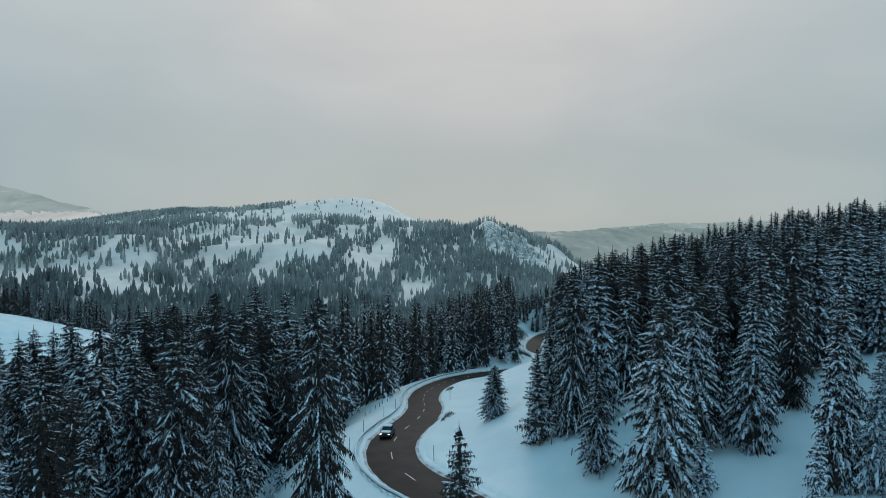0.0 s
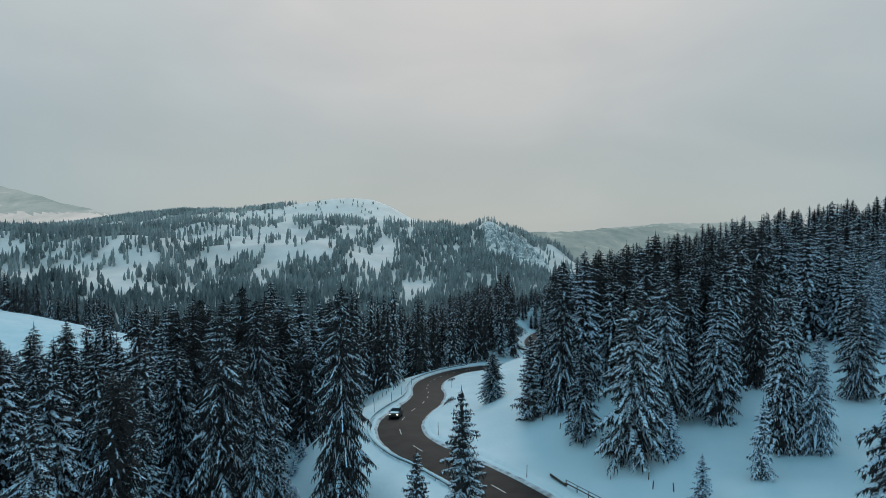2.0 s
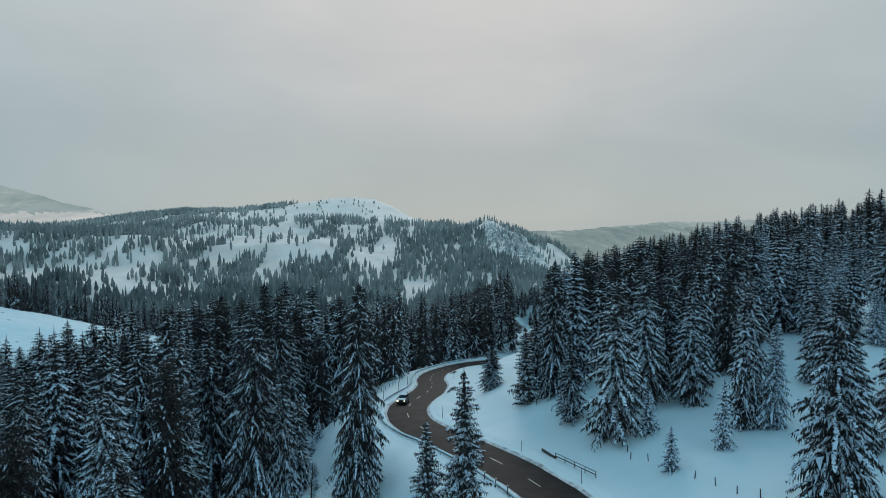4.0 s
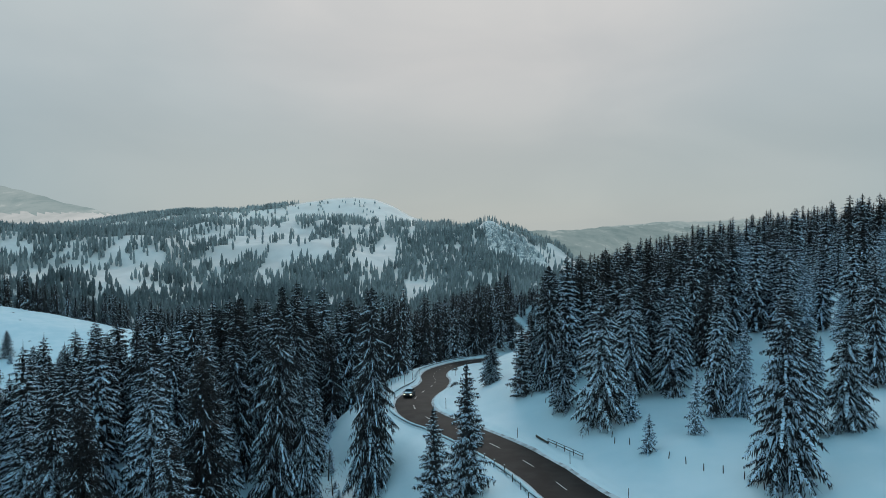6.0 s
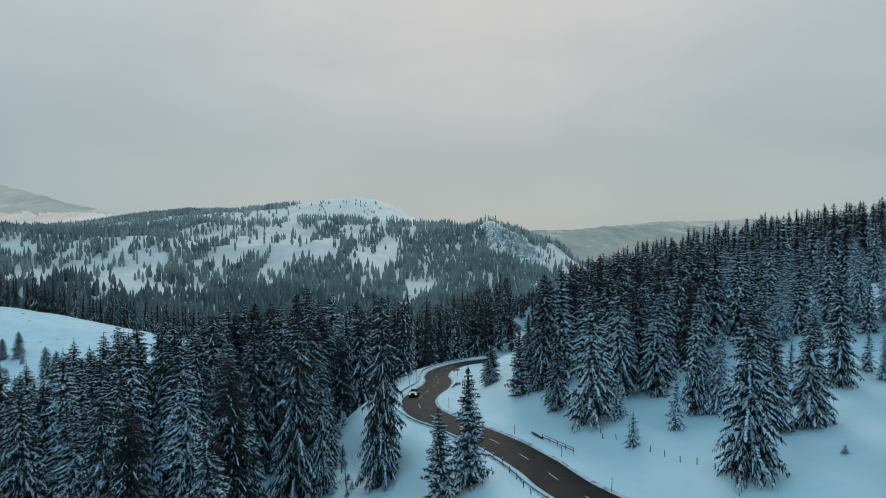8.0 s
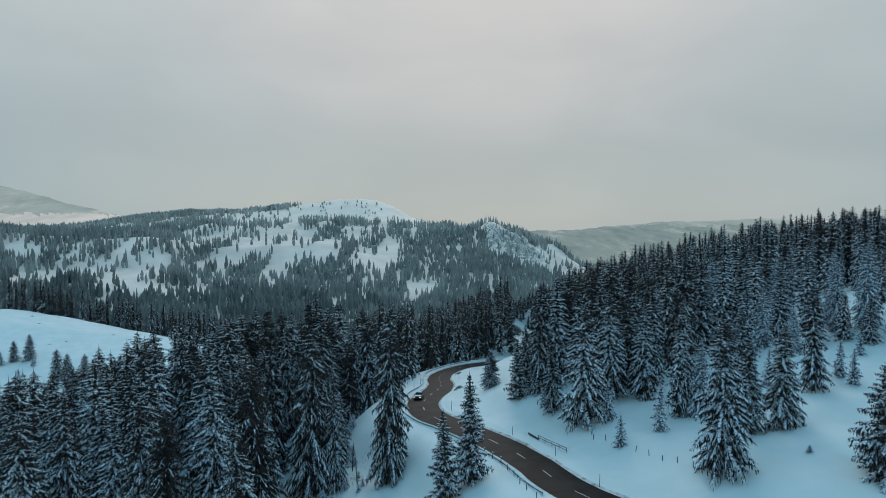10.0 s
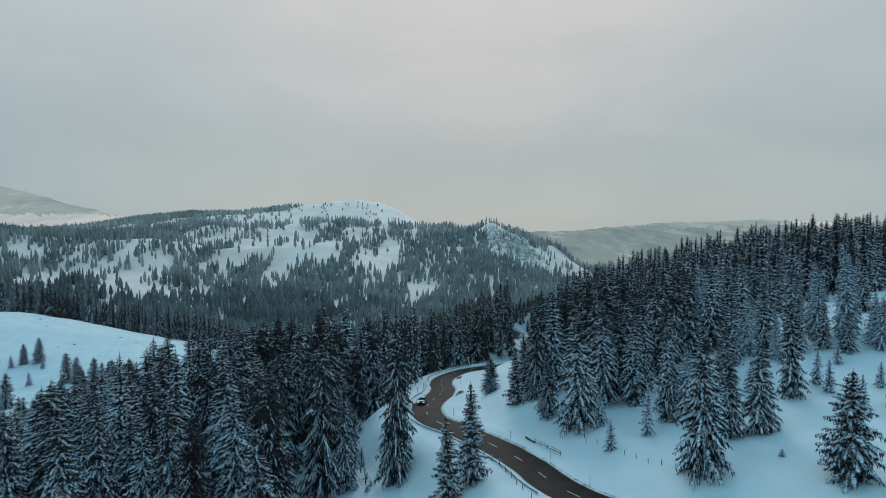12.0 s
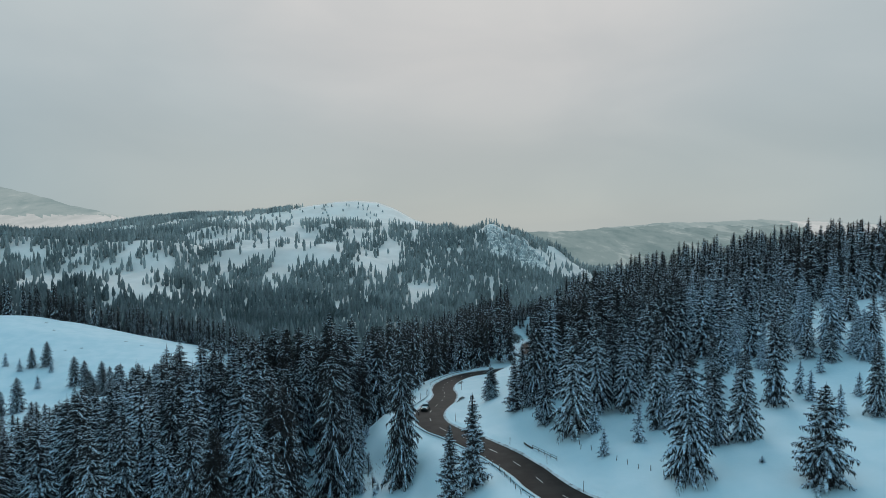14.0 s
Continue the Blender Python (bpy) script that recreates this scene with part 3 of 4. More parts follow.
def far_shape(seed):
    """A full, ragged spruce for the far slopes."""
    r = np.random.RandomState(seed)
    v, fc, rings = [], [], ((.02, .62), (.26, 1.0), (.52, .80), (.76, .50), (.91, .20))
    for k, (z, rad) in enumerate(rings):
        for j in range(4):
            a, q = 6.283 * j / 4 + .7 * k, rad * r.uniform(.68, 1.22)
            v.append((q * math.cos(a), q * math.sin(a), z + r.uniform(-.07, .07)))
    v.append((0, 0, 1.0))
    top = 4 * len(rings)
    for k in range(0, top - 4, 4):
        for j in range(4):
            n = (j + 1) % 4
            fc += [(k + j, k + n, k + 4 + n), (k + j, k + 4 + n, k + 4 + j)]
    fc += [(top - 4 + j, top - 4 + (j + 1) % 4, top) for j in range(4)]
    return [(np.array(v), np.array(fc), 0)]


def grow(name, places, shapes, mats, label):
    r = np.random.RandomState(len(places))
    p = np.array(places, float)
    z = ground(p[:, 0], p[:, 1]) - .2
    verts, faces, index, total = [], [], [], 0
    for (x, y, h, w), z0 in zip(p, z):
        a = r.uniform(0, 6.28)
        c, s = math.cos(a), math.sin(a)
        turn = np.array([[c, s, 0], [-s, c, 0], [0, 0, 1]])
        for v0, f0, mat in shapes[r.randint(len(shapes))]:
            verts.append(v0 @ turn * (w, w, h) + (x, y, z0))
            faces.append(f0 + total)
            index.append(np.full(len(f0), mat))
            total += len(v0)
    me = mesh_of(name, np.concatenate(verts), np.concatenate(faces), mats, np.concatenate(index))
    return tagged(new(name, me), label, "forest", kind="stuff")


r = random.Random(21)
brow = scatter(120, 240, 60, 150, 7.0, above_road, 14)
for x, y in brow:
    if x < .7 * (y + 62) + 10 and clear(x, y, 5.5):
        stand(rng.choice([8, 8, 10, 11, 7]), x, y, rng.uniform(15, 22))
hill = right[150:] + scatter(14, 270, 150, 400, 10.3, above_road, 13) + [p for p in brow if p[0] >= .7 * (p[1] + 62) + 10]
MID = [mid_shape(31, .9), mid_shape(32, 1.1), mid_shape(33, .6), mid_shape(34, 1.0)]
DARKMID = [mid_shape(37, .3), mid_shape(38, .55), mid_shape(39, .45), mid_shape(40, .7)]
HILL = [mid_shape(43, .7), mid_shape(44, .9), mid_shape(35, 1.0), mid_shape(42, 1.3), mid_shape(36, .7)]
hill = [(x, y, r.uniform(18, 28), r.uniform(3.7, 5.2)) for x, y in hill]
grow("hillside_forest", [p for p in hill if p[0] > .36 * (p[1] + 62)], HILL, [NEEDLE, TREE_SNOW], "dense spruce forest heavy with snow on the hillside")
grow("shaded_forest", [p for p in hill if p[0] <= .36 * (p[1] + 62)], DARKMID + MID[:2], [NEEDLE, TREE_SNOW], "dense dusky spruce forest dusted with snow above the road")
verge = scatter(34, 75, 350, 400, 5.0, lambda x, y: .09 * (y + 62) < x < min(road_x(y) - 5, .17 * (y + 62)), 17)
grow("verge_forest", [(x, y, r.uniform(7, 11), r.uniform(2.0, 2.8)) for x, y in verge], DARKMID, [NEEDLE, TREE_SNOW], "low dark spruces behind the far bend of the road")
dale = scatter(-110, 50, 135, 400, 8.2, below_road, 15)
grow("dale_forest", [(x, y, r.uniform(19, 30), r.uniform(3.4, 4.8)) for x, y in dale], DARKMID, [NEEDLE, TREE_SNOW], "dark spruce forest below the winding road")


def under_knoll(x, y):
    return -190 < x < -.135 * (y + 62) and y < 219 - .3 * max(-x - 150, 0) and clear(x, y, 5)


young = scatter(-195, -20, 140, 222, 8.4, under_knoll, 18) + scatter(-170, -112, 76, 138, 8.6, lambda x, y: True, 19)
grow("slope_forest", [(x, y, r.uniform(13, 20), r.uniform(3.2, 4.2)) for x, y in young], MID, [NEEDLE, TREE_SNOW], "dense young spruce wood on the slope under the knoll")


def behind_knoll(x, y):
    return y > 478 + .05 * (x + 380) - 140 * float(smooth(-260, -95, np.array(x))) and x < -.135 * (y + 62) + 160 * float(smooth(380, 520, np.array(y))) and clear(x, y, 5)


strip = [(x, y, r.uniform(20, 31) * (1.22 if x < -330 else 1), r.uniform(3.8, 5.2)) for x, y in scatter(-620, 60, 270, 700, 8.2, behind_knoll, 16)]
edge = [p for p in strip if p[0] < -90 and p[1] < 478 + .05 * (p[0] + 380) - 140 * float(smooth(-260, -95, np.array(p[0]))) + 18]
deep = [p for p in strip if p not in edge]
grow("knoll_forest", edge, DARKMID, [NEEDLE, TREE_SNOW], "dark snowy spruces at the edge of the knoll")
# haze in the needles' colour, paler in the deeper wood
grow("valley_forest", [p for p in deep if p[1] < 630], [far_shape(41), far_shape(42), far_shape(43)], [HAZE_NEAR], "dark spruce forest in the valley behind the knoll")
grow("dim_forest", [p for p in deep if p[1] >= 630], [far_shape(44), far_shape(45)], [HAZE_MID], "haze-grey spruce forest deep in the valley")

CLEARINGS = [(-1104, 1897, 45, 217), (-767, 1203, 81, 105), (-636, 1219, 52, 131), (-535, 1104, 48, 49), (-717, 1567, 28, 243), (-638, 1658, 53, 205), (-484, 1194, 11, 67),
             (-501, 1708, 57, 359), (-459, 1775, 53, 108), (-377, 1540, 32, 271), (-295, 1541, 34, 146), (-177, 1563, 48, 200), (-59, 1311, 41, 47), (-186, 1104, 10, 39),
             (-210, 1986, 25, 42), (-929, 1346, 22, 25), (286, 1825, 66, 65), (316, 1755, 42, 71), (-272, 1824, 27, 136), (-645, 1949, 31, 110), (172, 1900, 62, 110), (196, 1730, 76, 120), (350, 1890, 36, 70), (410, 1850, 26, 80)]


def mountain_places():
    rr = np.random.RandomState(50)
    n = 27000
    y = 740 + rr.rand(n) * 1350
    x = (rr.rand(n) * 2 - 1) * (y * .76 + 60)
    keep = np.ones(n)
    for cx, cy, rx, ry in CLEARINGS:
        keep = np.minimum(keep, smooth(.78, 1.12, np.hypot((x - cx) / (1.3 * rx), (y - cy) / (1.15 * ry)) + .22 * waves(x, y * .6, 55, 9) + .16 * waves(x, y, 26, 10)))
    # groves and single trees out on the snow
    keep = np.maximum(keep, .035 + .45 * smooth(.70, .9, waves(x, y * .4, 38, 19)))
    # gaps that run down the wooded slopes
    gaps = smooth(-.75, -.15, waves(x, y * .22, 70, 8) + .6 * waves(x, y, 33, 7) + .9 * smooth(-60, 120, x) + .5 * smooth(1250, 1050, y))
    keep = keep * (.12 + .88 * gaps)
    m = rr.rand(n) < keep
    out = list(zip(x[m], y[m], rr.uniform(15, 31, m.sum()), rr.uniform(2.5, 4.3, m.sum())))
    # the dome: wooded to the west, bare but for single trees to the east
    for a, b in rr.rand(3200, 2) * (960, 330) + (-1500, 2180):
        if rr.rand() < float(smooth(-720, -540, np.array(a))):
            continue
        if b > 2330 + 60 * math.sin(a / 70) or a < -1000 and rr.rand() < .8 or rr.rand() < .10:
            out.append((a, b, rr.uniform(16, 25), rr.uniform(3.6, 5.6)))
    for a, b in rr.rand(46, 2) * (380, 210) + (-560, 2120):
        out.append((a, b, rr.uniform(7, 13), rr.uniform(2.2, 3.6)))
    # the dim valley east of the mountain
    for a, b in rr.rand(1700, 2) * (720, 780) + (440, 1900):
        out.append((a, b, rr.uniform(15, 26), rr.uniform(3.0, 5.0)))
    return out


FAR = [far_shape(61), far_shape(62), far_shape(63), far_shape(64)]
slopes = mountain_places()
lower = [p for p in slopes if p[1] < 1130 + 90 * waves(p[0], p[1], 300, 14) and p[0] < -100 + 90 * waves(p[0], p[1], 160, 15)]
dusky = set(lower)
upper = [p for p in slopes if p not in dusky]
# needle colours hold the haze: darkest at the foot, palest at the crest
grow("foothill_forest", lower, FAR, [HAZE_NEAR], "dusky spruces at the foot of the snowy mountain")
grow("crest_forest", [p for p in upper if p[1] > 1900], FAR, [HAZE_FAR], "haze-paled spruces along the mountain's crest")
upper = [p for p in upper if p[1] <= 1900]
grow("mountain_forest", upper, FAR, [HAZE_MID], "haze-grey spruces scattered over the snowy mountainside")


# ---- the road's furniture ----
def box_bm(bm, size, at, turn=0.0, bevel=0.0):
    """Adds a box with softened edges to the bmesh."""
    made = bmesh.ops.create_cube(bm, size=1, matrix=Matrix.Translation(at) @ Matrix.Rotation(turn, 4, "Z") @ Matrix.Diagonal((*size, 1)))
    if bevel:
        edges = list({e for v in made["verts"] for e in v.link_edges})
        bmesh.ops.bevel(bm, geom=edges, offset=bevel, segments=2, affect="EDGES")


def part(name, bm, mat, parent, label="", soft=False):
    me = bpy.data.meshes.new(name)
    bm.to_mesh(me)
    bm.free()
    me.materials.append(mat)
    if soft:
        me.polygons.foreach_set("use_smooth", np.ones(len(me.polygons), bool))
    return part_mesh(name, me, parent, label)


def tube_bm(bm, a, b, r0, r1, sides=8):
    """Adds a tapered round bar from a to b."""
    a, b = Vector(a), Vector(b)
    m = Matrix.Translation((a + b) / 2) @ (b - a).to_track_quat("Z", "Y").to_matrix().to_4x4()
    bmesh.ops.create_cone(bm, cap_ends=True, segments=sides, radius1=r0, radius2=r1, depth=(b - a).length, matrix=m)


def s_at(y):
    """The run along the road where its middle line first reaches y."""
    return float(run[np.argmax(FINE[:, 1] > y)])


DIRTY = material("dirty_snow", (.5, .52, .53), .8)
grain(DIRTY, (.30, .30, .30), (.66, .70, .72), 1.2, (.3, .62), strength=.5, depth=.15)


def bank(sign):
    """The ploughed, greyish snowbank along one side of the road."""
    ss = np.arange(2, run[-1] - 2, .7)
    rr = np.random.RandomState(3 + sign)
    rough = np.convolve(rr.randn(len(ss) + 8), np.ones(5) / 5, "same")[:len(ss)]
    offs, ups = (-.35, -.1, .2, .55, .95, 1.35), (-.06, .09, .20, .33, .24, -.12)
    verts = [tuple(along(s, sign * (HALF + o + .16 * n * (j < 5)), u + .10 * n * (0 < j < 5))) for s, n in zip(ss, rough) for j, (o, u) in enumerate(zip(offs, ups))]
    w = len(offs)
    faces = [(i * w + j, i * w + j + 1, (i + 1) * w + j + 1, (i + 1) * w + j) for i in range(len(ss) - 1) for j in range(w - 1)]
    if sign > 0:
        faces = [f[::-1] for f in faces]
    index = [0 if f % (w - 1) < 2 else 1 for f in range(len(faces))]
    return mesh_of("snowbank", verts, faces, [DIRTY, SNOW], index, True)


for sign in (-1, 1):
    tagged(new("snowbank", bank(sign)), "ploughed greyish snowbank along the edge of the asphalt road", "snowbank", kind="structure")

# the guard rail round the outer side of the bend
rail = tagged(new("guard_rail"), "galvanised steel guard rail capped with snow round the bend", "guard rail")
R0, R1 = s_at(38), s_at(209)
OFF = -HALF - 1.25
profile_o, profile_u = (.0, .05, .0, .05, .0), (.78, .69, .62, .55, .46)
part_mesh("beam", ribbon("beam", R0, R1, [OFF + o for o in profile_o], profile_u, STEEL, .8), rail, "corrugated steel beam")
part_mesh("snow_cap", ribbon("snow_cap", R0, R1, [OFF - .16, OFF - .12, OFF - .02, OFF + .10, OFF + .15], [.76, .87, .93, .88, .76], SNOW, .8), rail, "rounded cap of snow along the top")
post_bm = bmesh.new()
box_bm(post_bm, (.1, .12, 1.1), (0, 0, .25), 0, .015)
post_me = bpy.data.meshes.new("post")
post_bm.to_mesh(post_me)
post_bm.free()
post_me.materials.append(STEEL)
s = R0
while s < R1:
    p = part_mesh("post", post_me, rail)
    p.location = along(s, OFF - .09)
    s += 3.2


def stake(x, y, height=2.0):
    """A thin pole that marks the road's edge under deep snow."""
    root = new("snow_stake")
    z = float(ground(x, y))
    root.location = (x, y, z)
    lean = rng.uniform(-.05, .05)
    bm = bmesh.new()
    tube_bm(bm, (0, 0, -.3), (lean, 0, height), .045, .035)
    part("pole", bm, WOOD, root)
    bm = bmesh.new()
    tube_bm(bm, (lean * .95, 0, height * .93), (lean, 0, height + .02), .05, .05)
    part("cap", bm, STEEL, root, "pale cap")
    return tagged(root, "thin wooden snow stake standing beside the road", "stake", "snow stakes along the road")


for x, y in [(-12.3, 97), (-10.4, 110), (-9.2, 121), (-1.2, 83), (9.6, 64.8), (18.9, 38.7), (-8.6, 150), (1.6, 140), (15.2, 52.4), (-13.2, 88)]:
    stake(x, y)


def fence_post(x, y, height=.95):
    root = new("fence_post")
    root.location = (x, y, float(ground(x, y)))
    root.rotation_euler = (rng.uniform(-.1, .1), rng.uniform(-.1, .1), rng.uniform(0, 3))
    bm = bmesh.new()
    tube_bm(bm, (0, 0, -.4), (0, 0, height), .065, .055, 7)
    part("post", bm, WOOD, root)
    bm = bmesh.new()
    bmesh.ops.create_icosphere(bm, subdivisions=2, radius=.1, matrix=Matrix.Translation((0, 0, height)) @ Matrix.Diagonal((1, 1, .6, 1)))
    part("snow_cap", bm, SNOW, root, "small cap of snow", True)
    return tagged(root, "weathered round fence post in deep snow", "fence post", "fence posts of the pasture")


for x, y in [(14.1, 81.3), (15.9, 77.2), (17.8, 72.1), (19.4, 68.6), (22.7, 62.0), (22.8, 60.2), (22.6, 58.1), (24.2, 56.2), (26.9, 48.6), (28.1, 46.0), (29.2, 43.4), (30.8, 41.8), (32.2, 39.6), (33.1, 36.9), (33.8, 34.6)]:
    fence_post(x, y)
for x, y in [(3.9, 54.2), (5.0, 51.5), (6.1, 48.8), (6.8, 45.6), (7.5, 42.9), (8.0, 40.1), (8.7, 37.9), (9.6, 35.0)]:
    fence_post(x, y, 1.0)
for x, y in [(-15.2, 122), (-14.7, 126), (-14.1, 130), (-13.5, 132.5), (-13.2, 136.5), (-12.4, 140), (-12.2, 144)]:
    fence_post(x, y, .9)


def railing():
    """A two-bar wooden railing that leans a little in the snow."""
    root = new("railing")
    a, b = Vector((13.9, 62.4, float(ground(13.9, 62.4)))), Vector((17.4, 54.7, float(ground(17.4, 54.7))))
    root.location = a
    d = b - a
    for k in range(5):
        bm = bmesh.new()
        at = d * (k / 4)
        at.z = float(ground(a.x + at.x, a.y + at.y)) - a.z
        tube_bm(bm, at + Vector((0, 0, -.4)), at + Vector((0, 0, .86)), .06, .055, 7)
        part("post", bm, WOOD, root)
    for up in (.4, .8):
        bm = bmesh.new()
        tube_bm(bm, Vector((0, 0, up)), d + Vector((0, 0, up)), .06, .055, 7)
        part("bar", bm, WOOD, root)
    bm = bmesh.new()
    tube_bm(bm, Vector((0, 0, .87)), d + Vector((0, 0, .87)), .06, .06, 6)
    part("snow_cap", bm, SNOW, root, "line of snow on the top bar")
    return tagged(root, "weathered two-bar wooden railing in the snow beside the road", "railing")


railing()


def beam_log():
    root = new("timber_log")
    root.location = (12.7, 65.6, float(ground(12.7, 65.6)) + .25)
    bm = bmesh.new()
    tube_bm(bm, (0, 0, 0), (1.2, -3.2, .1), .22, .2, 9)
    part("log", bm, WOOD, root)
    bm = bmesh.new()
    tube_bm(bm, (.05, -.1, .14), (1.15, -3.1, .24), .12, .1, 7)
    part("snow_cap", bm, SNOW, root, "strip of snow on top")
    return tagged(root, "dark timber log half sunk in the snow", "log")


beam_log()


def brush_row(x0, y0, x1, y1, height, count, seed, label, spread=.22):
    """A row of dry twigs that stands out of the snow."""
    rr = random.Random(seed)
    verts, faces = [], []
    for k in range(count):
        q = rr.random()
        x, y = x0 + (x1 - x0) * q + rr.gauss(0, spread), y0 + (y1 - y0) * q + rr.gauss(0, spread)
        z = float(ground(x, y)) - .1
        h = height * rr.uniform(.5, 1.1) * (1 - 1.2 * (q - .5) ** 2)
        dx, dy, a = rr.gauss(0, .3) * h, rr.gauss(0, .3) * h, rr.uniform(0, 3.14)
        w = .05
        n = len(verts)
        verts += [(x - w * math.cos(a), y - w * math.sin(a), z), (x + w * math.cos(a), y + w * math.sin(a), z), (x + dx, y + dy, z + h), (x - w * math.sin(a), y + w * math.cos(a), z)]
        faces += [(n, n + 1, n + 2), (n + 1, n + 3, n + 2), (n + 3, n, n + 2)]
    return tagged(new("brush", mesh_of("brush", verts, faces, [BRUSH])), label, "brush", kind="stuff")


BRUSH = material("dry_twigs", (.06, .045, .038), .9)
grain(BRUSH, (.05, .042, .04), (.22, .21, .20), .4)

brush_row(-.4, 109, 2.0, 119, .7, 200, 1, "dark dry brush standing out of the snowy bank")
brush_row(.9, 158.5, 2.8, 169.5, .7, 160, 2, "dark dry brush standing out of the snowy bank")
brush_row(-21.5, 150, -17.5, 168, 1.6, 420, 3, "brown leafless hedge at the edge of the wood")
brush_row(20, 246, 36, 256, 2.2, 900, 4, "brown leafless scrub on the cutting above the road")
brush_row(37, 318, 42, 338, 3.0, 900, 6, "brown leafless scrub on the cutting above the road", 1.6)
brush_row(31, 275, 36, 300, 2.2, 700, 5, "brown leafless scrub on the cutting above the road")
plant(5, 46.8, 36.8, 1.2, .65)
for n, (x, y) in enumerate([(-261, 378), (-240, 399), (-268, 371), (-300, 410), (-225, 392), (-318, 430)]):
    brush_row(x, y, x + 1.5, y + .5, .9, 40, 20 + n, "dark tuft of shrub on the snowy knoll")


# ---- the car on the bend ----
def car():
    """A dark estate car with snow on its roof and bonnet, its headlights on."""
    root = new("car")
    paint = material("car_paint", (.03, .035, .04), .3)
    grain(paint, (.022, .026, .03), (.045, .05, .055), 1.5)
    dark, glass = material("car_trim", (.02, .02, .022), .6), material("car_glass", (.015, .02, .025), .08)
    tyre_mat = material("tyre", (.018, .018, .018), .9)
    lamp_mat = material("headlight_glow", (.9, .85, .7), .3)
    lamp_mat.node_tree.nodes["Principled BSDF"].inputs["Emission Color"].default_value = (1, .86, .6, 1)
    lamp_mat.node_tree.nodes["Principled BSDF"].inputs["Emission Strength"].default_value = 3

    def loft(name, rows, mat, label=""):
        """Cross-sections along y: (y, half width, low, high, shoulder)."""
        bm = bmesh.new()
        rings = []
        for y, w, lo, hi, sh in rows:
            pts = [(-w, lo), (-w * 1.0, (lo + hi) / 2), (-w * sh, hi), (w * sh, hi), (w, (lo + hi) / 2), (w, lo)]
            rings.append([bm.verts.new((x, y, z)) for x, z in pts])
        for a, c in zip(rings[:-1], rings[1:]):
            for j in range(6):
                bm.faces.new((a[j], a[(j + 1) % 6], c[(j + 1) % 6], c[j]))
        bm.faces.new(rings[0][::-1])
        bm.faces.new(rings[-1])
        bmesh.ops.recalc_face_normals(bm, faces=bm.faces)
        bmesh.ops.bevel(bm, geom=list(bm.edges), offset=.03, segments=2, affect="EDGES")
        return part(name, bm, mat, root, label)

    loft("body", [(-2.2, .78, .38, .78, .9), (-2.0, .88, .28, .92, .93), (-.9, .91, .26, 1.0, .95), (1.2, .91, .26, 1.0, .95), (2.05, .88, .3, .98, .93), (2.2, .8, .42, .9, .9)], paint, "dark painted body")
    loft("cabin", [(-.95, .80, .95, 1.02, .9), (-.35, .78, .97, 1.5, .78), (1.4, .78, .97, 1.52, .8), (2.0, .78, .95, 1.15, .9)], glass, "dark windows")
    loft("roof", [(-.35, .62, 1.47, 1.53, .9), (.5, .64, 1.5, 1.57, .9), (1.45, .62, 1.48, 1.54, .9)], paint)
    loft("roof_snow", [(-.3, .58, 1.52, 1.60, .85), (.5, .61, 1.55, 1.68, .85), (1.42, .58, 1.52, 1.61, .85)], SNOW, "layer of snow on the roof")
    loft("bonnet_snow", [(-1.95, .66, .88, .96, .85), (-1.4, .74, .92, 1.04, .88), (-.98, .72, .98, 1.08, .88)], SNOW, "layer of snow on the bonnet")
    bm = bmesh.new()
    box_bm(bm, (1.1, .06, .2), (0, -2.2, .62), 0, .02)
    part("grille", bm, dark, root)
    bm = bmesh.new()
    box_bm(bm, (1.5, .1, .18), (0, -2.17, .4), 0, .03)
    part("bumper", bm, dark, root)
    for sx in (-1, 1):
        bm = bmesh.new()
        box_bm(bm, (.34, .08, .16), (sx * .62, -2.19, .7), 0, .03)
        part("headlight", bm, lamp_mat, root, "lit warm headlight")
        bm = bmesh.new()
        box_bm(bm, (.2, .12, .13), (sx * .98, -.75, 1.02), 0, .03)
        part("wing_mirror", bm, dark, root)
        for y in (-1.35, 1.35):
            bm = bmesh.new()
            bmesh.ops.create_cone(bm, cap_ends=True, segments=20, radius1=.32, radius2=.32, depth=.22, matrix=Matrix.Translation((sx * .82, y, .32)) @ Matrix.Rotation(radians(90), 4, "Y"))
            wheel = part("wheel", bm, tyre_mat, root)
            bm = bmesh.new()
            bmesh.ops.create_cone(bm, cap_ends=True, segments=16, radius1=.2, radius2=.16, depth=.05, matrix=Matrix.Translation((sx * .94, y, .32)) @ Matrix.Rotation(radians(90 * sx), 4, "Y"))
            part("rim", bm, STEEL, wheel)
    s = s_at(97.5)
    a, c = along(s, -1.6, .05), along(s - 1.5, -1.6, .05)
    d = a - c
    root.location = a
    root.rotation_euler = (math.atan2(d.z, d.xy.length), 0, math.atan2(-d.x, d.y))
    return tagged(root, "dark estate car with snowy roof and bonnet and lit headlights", "car")


car()


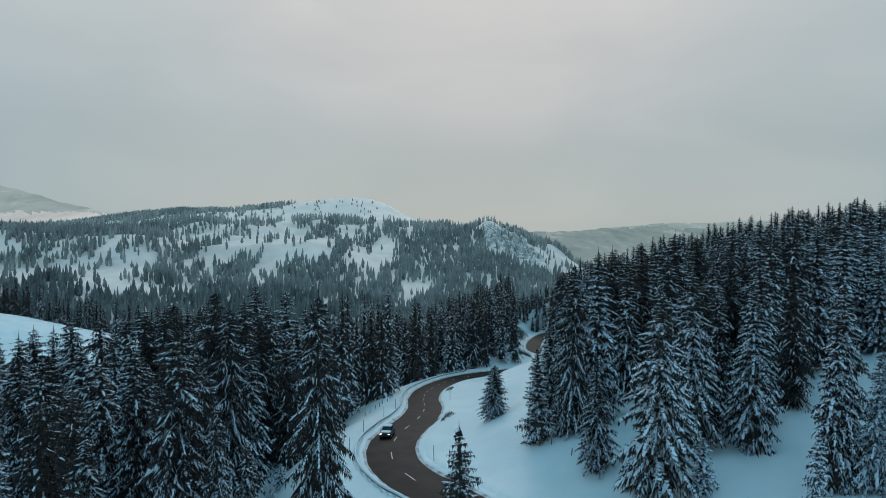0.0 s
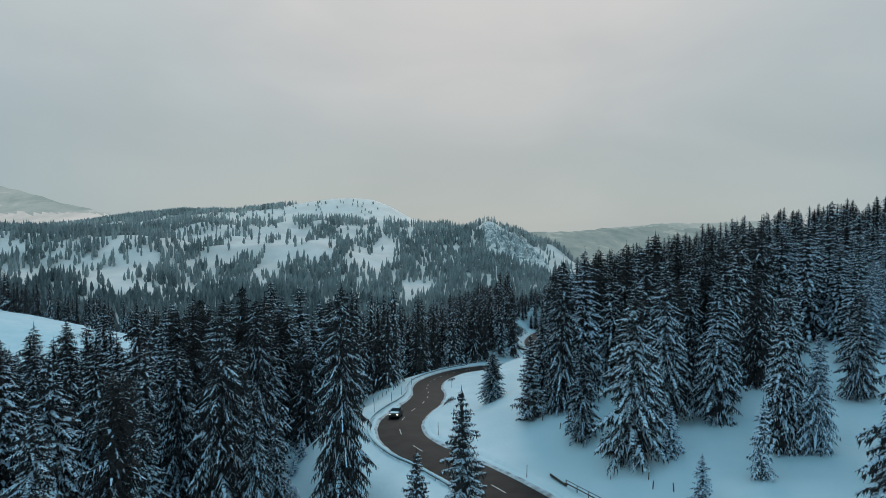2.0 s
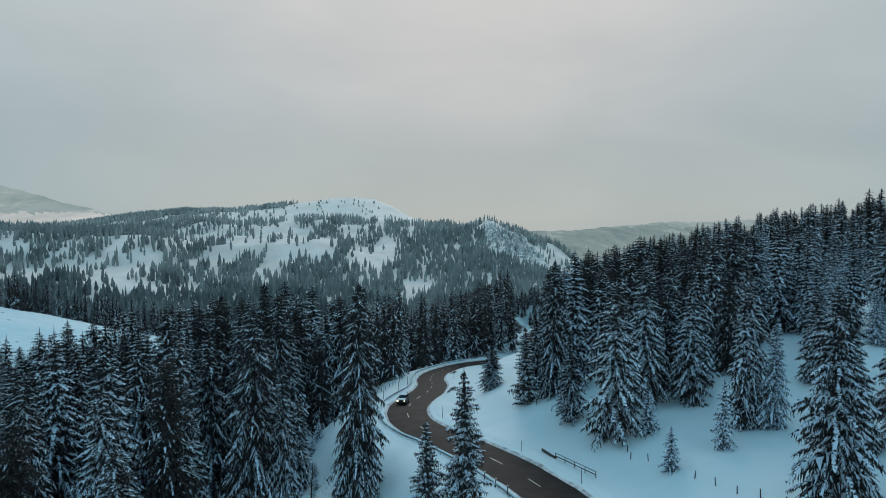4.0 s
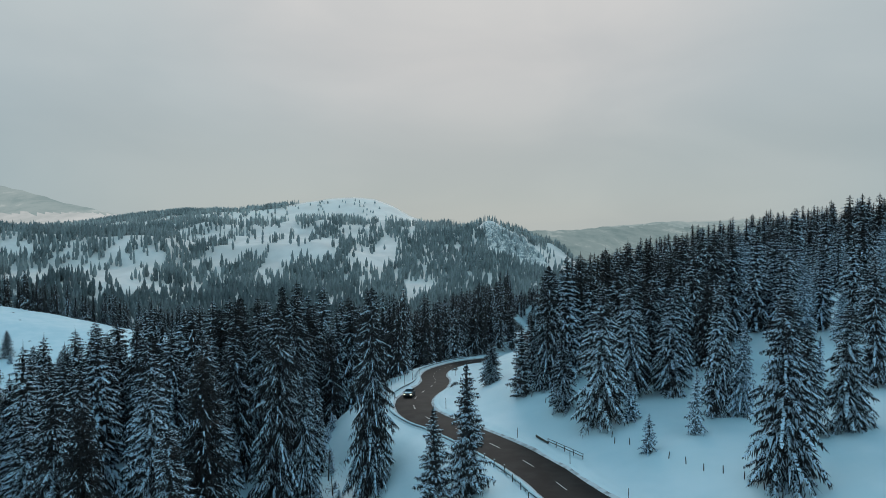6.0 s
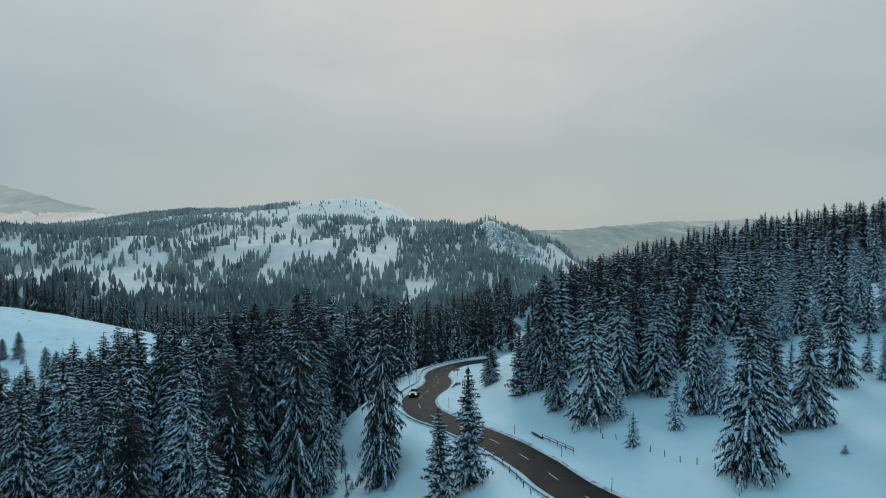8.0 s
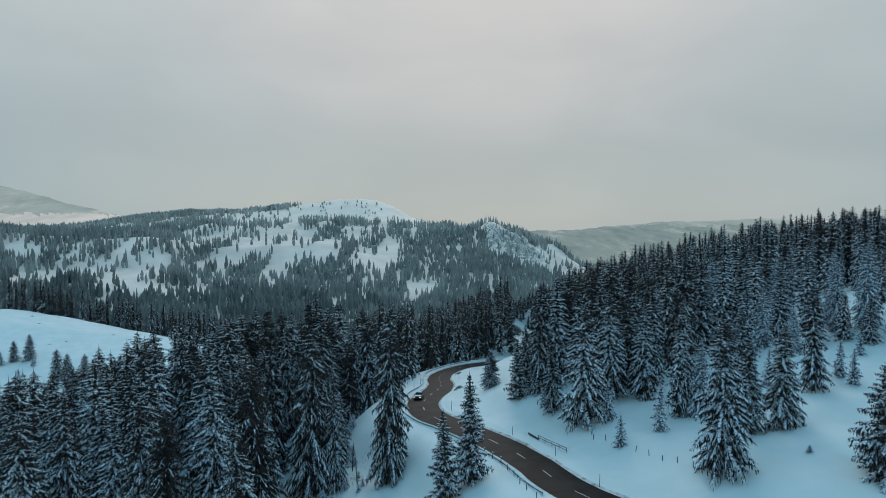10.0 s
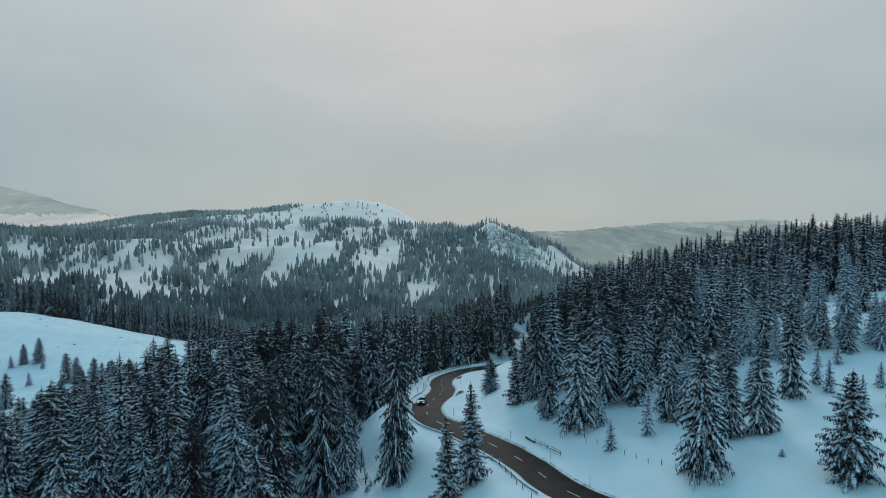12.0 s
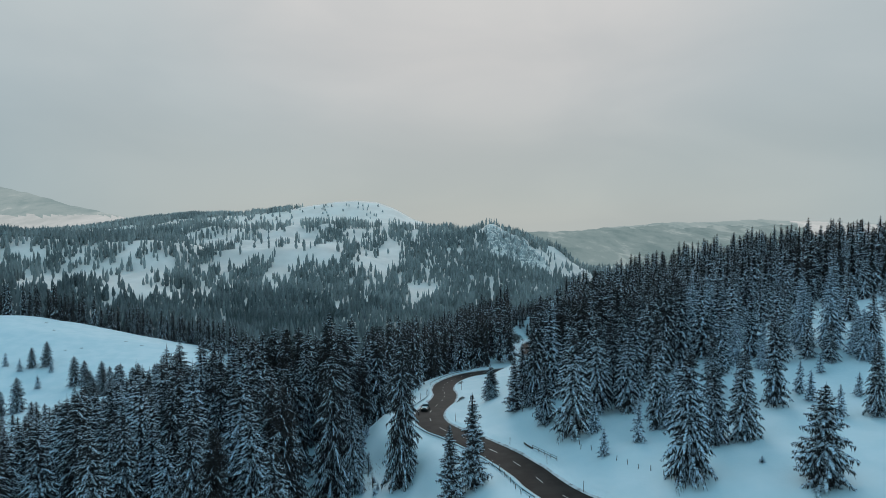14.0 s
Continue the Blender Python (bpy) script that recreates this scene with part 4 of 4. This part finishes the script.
# ---- the crag on the mountain ----
def crag():
    CRAG = material("snowy_rock", (.3, .31, .31), .9)
    t = CRAG.node_tree
    stone = grain(CRAG, (.30, .32, .31), (.52, .53, .52), 9, strength=.8, depth=3)
    g = t.nodes.new("ShaderNodeNewGeometry")
    sp = t.nodes.new("ShaderNodeSeparateXYZ")
    t.links.new(g.outputs["True Normal"], sp.inputs[0])
    cover = ramp_of(t, [(.50, (0, 0, 0)), (.78, (1, 1, 1))], sp.outputs[2])
    t.links.new(mixed(t, "MIX", cover, stone, (.88, .80, .74)), t.nodes["Principled BSDF"].inputs["Base Color"])
    n, m = 70, 110
    rr = np.random.RandomState(8)
    u, v = np.meshgrid(np.linspace(-1, 1, n), np.linspace(0, 1, m))
    x = 158 + 60 * (1 - v) + u * (100 - 50 * v)
    y = 1600 + v * 395 + 45 * (u + .1) ** 2
    z = ground(x, y)
    edge = np.clip(1.1 - np.abs(u) ** 3, 0, 1) * np.clip(v * 3, 0, 1) * np.clip((1 - v) * 2.2, 0, 1)
    ridges = np.abs(waves(x, y * .45, 60, 31)) * 26 + np.abs(waves(x, y, 22, 32)) * 9 + rr.rand(m, n) * 4
    z = z - 3 + edge * (ridges + 4)
    verts = np.stack([x, y, z], -1).reshape(-1, 3)
    a = np.arange(n * m).reshape(m, n)
    faces = np.stack([a[:-1, :-1], a[:-1, 1:], a[1:, 1:], a[1:, :-1]], -1).reshape(-1, 4)
    return tagged(new("crag", mesh_of("crag", verts, faces, [CRAG])), "grey snow-streaked rock crag under the summit", "rock")


crag()


# ---- a leafless young tree at the wood's edge ----
def bare_tree(x, y, height, seed):
    rr = random.Random(seed)
    root = new("bare_tree")
    root.location = (x, y, float(ground(x, y)))
    bm = bmesh.new()
    bend = Vector((rr.uniform(-.3, .3), rr.uniform(-.3, .3), 0))
    pts = [Vector((0, 0, -.3)), bend * .4 + Vector((0, 0, height * .45)), bend + Vector((0, 0, height))]
    tube_bm(bm, pts[0], pts[1], .11, .07, 7)
    tube_bm(bm, pts[1], pts[2], .07, .015, 7)
    part("trunk", bm, BARK, root)
    bm = bmesh.new()
    for k in range(26):
        q = rr.uniform(.15, .97)
        at = pts[0].lerp(pts[1], q * 2) if q < .5 else pts[1].lerp(pts[2], q * 2 - 1)
        a, n = rr.uniform(0, 6.28), (1.1 - q) * rr.uniform(.8, 1.7)
        end = at + Vector((math.cos(a) * n, math.sin(a) * n, n * rr.uniform(.1, .7)))
        tube_bm(bm, at, end, .025, .006, 4)
        for j in range(3):
            s = at.lerp(end, rr.uniform(.3, .9))
            tube_bm(bm, s, s + Vector((rr.uniform(-.4, .4), rr.uniform(-.4, .4), rr.uniform(-.1, .4))), .012, .004, 3)
    part("branches", bm, BRUSH, root, "frosted bare twigs")
    return tagged(root, "thin leafless tree at the edge of the wood", "tree")


bare_tree(-19.6, 66.5, 5.5, 2)
bare_tree(-17.9, 60.8, 3.2, 4)
brush_row(-21.5, 57, -17.5, 72, .8, 60, 31, "frosted undergrowth twigs in the snow at the wood's edge", 1.4)
